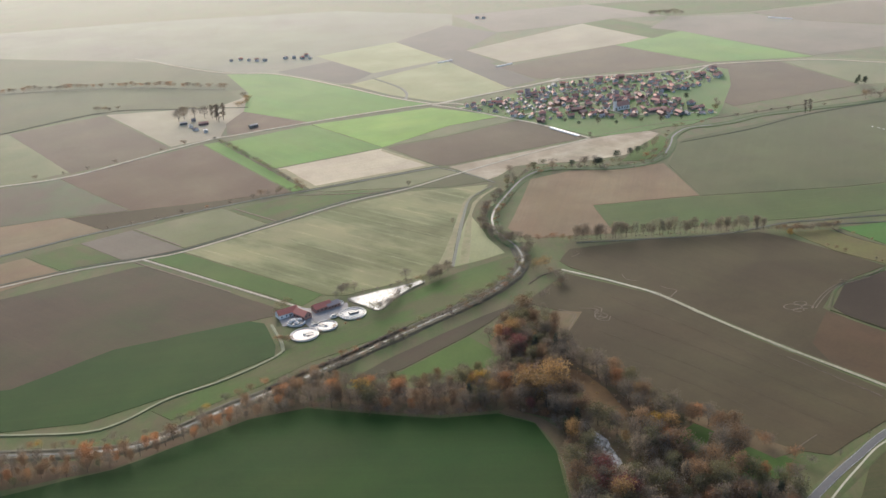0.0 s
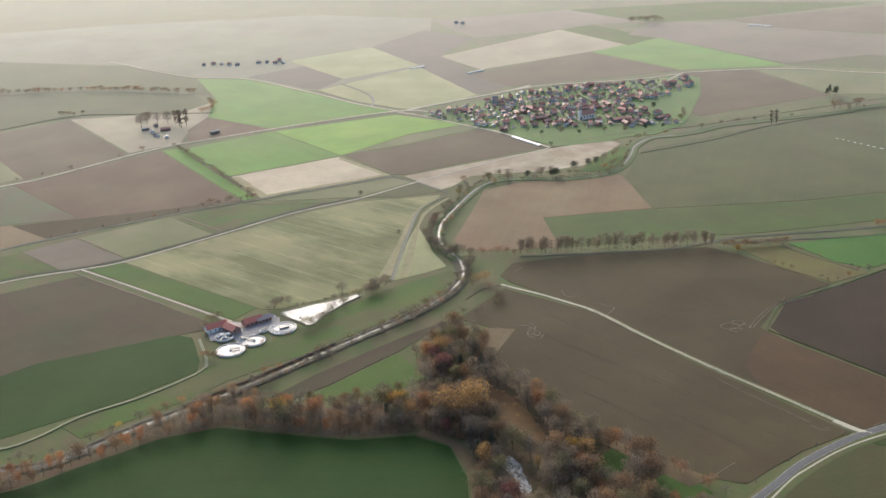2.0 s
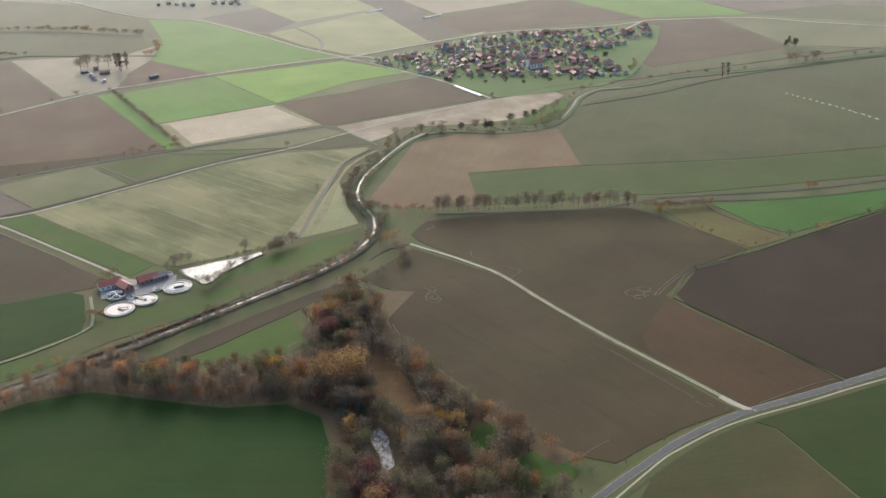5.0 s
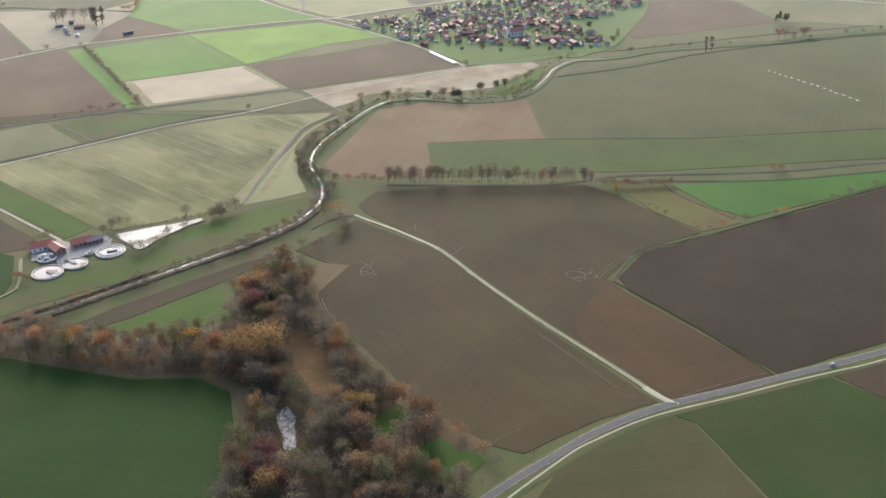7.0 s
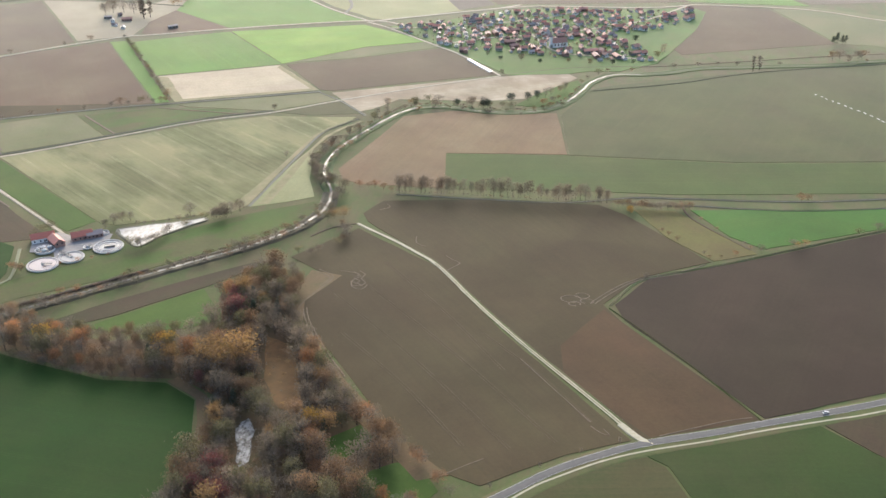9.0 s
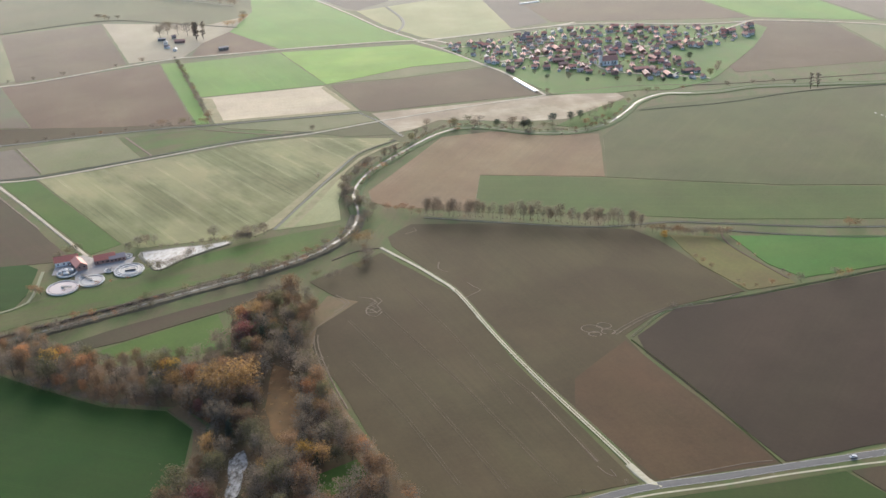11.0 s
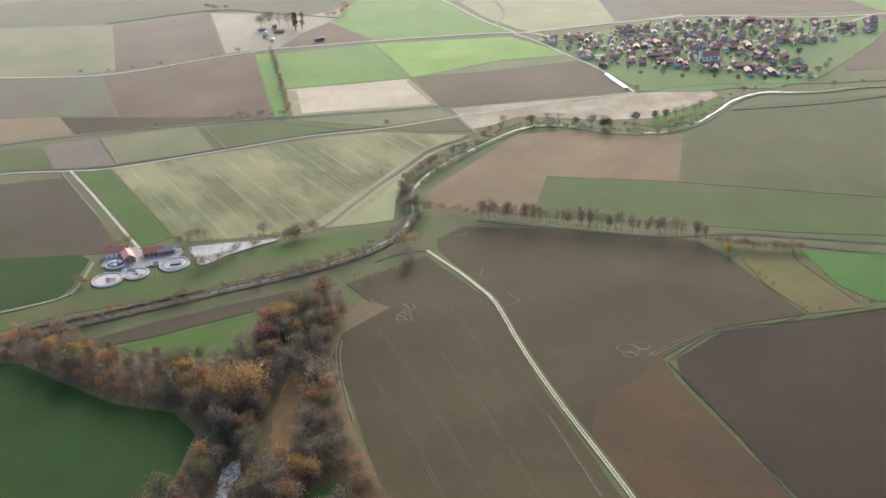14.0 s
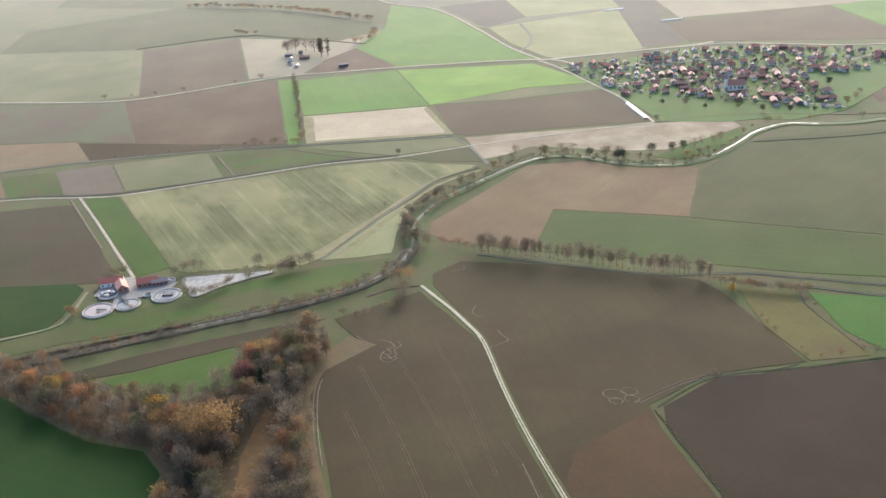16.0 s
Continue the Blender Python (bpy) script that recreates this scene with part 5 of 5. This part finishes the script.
for x, y, h in ((-46, 928, 9), (-41, 933, 11), (-36, 938, 10), (-38, 930, 8)):
    plant("bare", x, y, h, "round", "trees at the pond end")
plant("bare", -30, 944, 10)
bushes([(-178, 812), (-170, 812), (-164, 810)], 4, [("rust", 1), ("brown", 2)], 3, 4.5, "shrubs at the works", 2)
bushes([(-150, 816), (-130, 832), (-108, 846)], 9, [("rust", 2), ("brown", 2)], 1.6, 2.6, "shrubs at the works", 1)
row([(-185, 868), (-178, 882)], 8, [("olive", 1)], 4, 6, "bush", "shrubs at the works", 1)
# hedges in the far plain
bushes([(-362, 1452), (-300, 1360), (-250, 1285), (-208, 1222)], 6.5, DULL, 2.5, 5, "hedge between fields", 2, 0.9)
bushes([(-262, 1190), (-230, 1205), (-205, 1214)], 8, DULL, 3, 6, "hedge between fields", 2)
bushes([(-415, 1110), (-340, 1150), (-262, 1187)], 26, DULL, 2, 4, "hedge between fields", 2, 0.7)
bushes([(-820, 1822), (-720, 1826), (-619, 1822), (-520, 1800), (-409, 1763)], 9, [("rust", 3), ("brown", 3), ("bare", 3)], 4, 7, "far autumn hedge", 3, 0.9)
bushes([(-600, 1660), (-582, 1650), (-560, 1655)], 9, DULL, 4, 6, "far hedge", 3)
bushes([(-360, 1625), (-352, 1650), (-362, 1690)], 9, [("gold", 2), ("bare", 1)], 4, 7, "far hedge", 3)
row([(-600, 1297), (-480, 1362), (-380, 1458)], 34, DULL, 2.5, 5, "bush", "roadside shrubs", 2, 0.7)
plant("bare", -25, 1073, 6)
plant("bare", -78, 1206, 6)
plant("bare", 158, 1368, 6)
for x, y in ((459, 1424), (467, 1428)):
    plant("bare", x, y, 18, "poplar", "pair of tall poplars")
for x, y, h in ((574, 1556, 11), (580, 1562, 14), (586, 1557, 12), (592, 1566, 10)):
    plant("green", x, y, h, "cone", "dark conifer clump")
bushes([(560, 1480), (580, 1484), (600, 1492)], 9, [("bare", 1), ("brown", 1)], 5, 8, "river trees", 3)
bushes([(380, 2190), (440, 2180)], 10, [("olive", 1), ("bare", 1)], 6, 10, "far copse", 6)
for x, y, h, k in ((52, 704, 25, "gold"), (44, 690, 22, "gold"), (30, 700, 21, "gold"), (36, 716, 18, "brown"), (62, 690, 17, "brown"), (28, 765, 18, "wine"), (22, 785, 15, "wine"), (74, 588, 16, "wine"), (84, 566, 16, "wine"), (68, 572, 14, "wine"),
                   (118, 640, 15, "yellow"), (128, 642, 14, "gold"), (122, 622, 14, "rust"), (-5, 712, 15, "yellow"), (150, 655, 12, "rust"), (160, 640, 11, "rust"), (-95, 712, 14, "yellow"), (-68, 708, 15, "rust")):
    plant(k, x, y, h, "round", "trees of the wood")
bushes([(64, 790), (78, 762), (122, 692), (160, 648), (190, 618), (212, 596)], 6, [("bare", 4), ("brown", 3), ("rust", 1)], 3, 5.5, "shrubs on the wood edge", 2.5, 0.85)
bushes([(-138, 698), (-68, 682), (-35, 676), (15, 680), (46, 664), (53, 630), (53, 560)], 7, DULL, 2.5, 5, "shrubs on the wood edge", 2, 0.85)

join_pool("hedges", "field_hedges", "uneven leafless hedges and thickets between fields")

# ---- small things ----
FOIL = plain_material("white_silage_foil", (0.80, 0.79, 0.76), (0.66, 0.65, 0.62), 0.6, 0.4)
# the bright tint replaces the sky glint on the puddles
PUDDLE = water_material("sky_pale_puddle_water", (0.55, 0.54, 0.50), 0.01)
strip("foil_clamp", FOIL, [(110, 1421), (127, 1397), (145, 1373)], [(-2.6, 0.0), (-2.2, 1.4), (0, 1.9), (2.2, 1.4), (2.6, 0.0)], "long white foil covered silage row beside a track", "silage clamp", 4, 0.03, 71, "")
for a, b in (((-50.7, 1868.8), (-25.6, 1885.2)), ((50.2, 1811.6), (78.4, 1830.6)), ((595.7, 2107.6), (632.9, 2077.2))):
    strip("foil_clamp", FOIL, [a, ((a[0] + b[0]) / 2, (a[1] + b[1]) / 2), b], [(-2.0, 0.0), (-1.7, 1.2), (0, 1.6), (1.7, 1.2), (2.0, 0.0)], "white foil covered silage row on a field edge", "silage clamp", 4, 0.03, 72, "")
for i in range(15):
    u = i / 14
    x, y = 521 + 75 * u + rnd.uniform(-1, 1), 1342 - 103 * u ** 1.1 + rnd.uniform(-1, 1)
    bm = bmesh.new()
    count = 14
    edge = [bm.verts.new((math.cos(a) * rnd.uniform(0.7, 1.2) * (1.8 + 1.8 * u), math.sin(a) * rnd.uniform(0.7, 1.2) * 0.9, 0.0)) for a in (2 * math.pi * j / count for j in range(count))]
    bm.faces.new(edge)
    ob = part("puddle", bm, PUDDLE)
    ob.matrix_basis = pose(x, y, 0.46, 0, 0, -58 + rnd.uniform(-10, 10))
    tagged(ob, "shallow puddle painted bright as sky, lying in a crop row", "puddle", "puddles in a crop row")


def loops(points, width, label, seed):
    lane("tyre_marks", TYRES, points, width, label, "tyre marks", 0.36, 0.3, seed)


# turning marks of tractors on the ploughed soil
for i, (cx, cy, radius, turn) in enumerate(((268, 830, 5.5, 0), (276, 836, 4.0, 60), (280, 828, 3.6, 200), (271, 823, 3.2, 100))):
    loops([(cx + radius * 1.4 * math.cos(a + turn), cy + radius * math.sin(a + turn)) for a in (0.62 * j for j in range(10))], 0.7, "pale looping tyre marks on ploughed soil", 80 + i)
loops([(283, 826), (296, 846), (316, 868), (352, 886), (372, 902)], 0.6, "pale tyre line across ploughed soil", 85)
loops([(286, 825), (299, 845), (318, 866), (353, 883)], 0.6, "pale tyre line across ploughed soil", 86)
for i, points in enumerate((
        [(96, 848), (101, 843), (98, 838), (104, 834), (101, 829)], [(100, 850), (106, 845), (104, 838), (109, 832), (106, 827), (100, 826)], [(97, 832), (103, 830), (108, 826)],
        [(68, 848), (82, 838), (78, 822), (70, 800), (68, 786)], [(66, 845), (80, 836), (75, 822)],
        [(72, 786), (78, 770), (100, 732), (122, 700)], [(74, 788), (80, 772), (102, 734), (124, 702)],
        [(134, 917), (136, 905), (145, 900)], [(164, 886), (170, 880), (177, 875), (173, 868), (168, 860)], [(85, 848), (96, 847), (103, 842), (98, 834), (100, 824), (108, 821), (111, 829)],
        [(288, 672), (294, 666), (300, 664), (296, 670)], [(238, 742), (262, 710), (288, 676)],
        [(92, 965), (100, 972), (96, 978)], [(330, 668), (345, 676), (372, 690), (388, 696)], [(205, 612), (216, 622), (226, 630)])):
    loops(points, 0.6, "pale tyre marks on ploughed soil", 90 + i)


# ---- cars, posts and signs along the road ----
PAINT = plain_material("white_car_paint", (0.75, 0.75, 0.74), (0.70, 0.70, 0.69), 1.0, 0.25, bump=0)
RUBBER = plain_material("black_rubber", (0.02, 0.02, 0.02), (0.015, 0.015, 0.015), 2.0, 0.9)


def car(place, turn):
    thing = new("car")
    bm = bmesh.new()
    box(bm, -2.1, -0.85, 0.35, 2.1, 0.85, 0.95)
    bmesh.ops.bevel(bm, geom=bm.edges[:], offset=0.14, segments=2, affect="EDGES")
    part("body", bm, PAINT, thing)
    bm = bmesh.new()
    box(bm, -1.5, -0.75, 0.93, 0.9, 0.75, 1.45)
    for v in bm.verts:
        if v.co.z > 1.4:
            v.co.x *= 0.72
            v.co.y *= 0.85
    bmesh.ops.bevel(bm, geom=bm.edges[:], offset=0.06, segments=2, affect="EDGES")
    part("cabin_glass", bm, GLASS, thing)
    bm = bmesh.new()
    box(bm, -1.05, -0.6, 1.44, 0.6, 0.6, 1.5)
    part("roof", bm, PAINT, thing)
    for x in (-1.3, 1.3):
        for y in (-0.82, 0.82):
            bm = bmesh.new()
            bmesh.ops.create_cone(bm, segments=16, cap_ends=True, radius1=0.33, radius2=0.33, depth=0.22, matrix=pose(x, y, 0.33, 90))
            part("wheel", bm, RUBBER, thing)
    thing.matrix_basis = pose(*place, 0.66, 0, 0, turn)
    tagged(thing, "small white car driving on the asphalt road", "car")


car((434, 707), 27)
for i, (x, y) in enumerate(((150, 494), (205, 572), (235, 601), (262, 623), (285, 640), (308, 654))):
    plant("bare", x - 2, y + 2.5, 4.5, "round", "young roadside trees", 0.6)
for x, y in ((330, 645), (360, 659), (392, 675), (424, 690), (456, 706)):
    ob = new("delineator_post")
    bm = bmesh.new()
    box(bm, -0.07, -0.07, 0, 0.07, 0.07, 1.0)
    part("post", bm, KERBPAINT, ob)
    bm = bmesh.new()
    box(bm, -0.075, -0.075, 0.75, 0.075, 0.075, 0.9)
    part("black_band", bm, RUBBER, ob)
    ob.matrix_basis = pose(x - 4, y + 8, 0.45)
    tagged(ob, "white roadside delineator post with black band", "road post", "roadside posts")
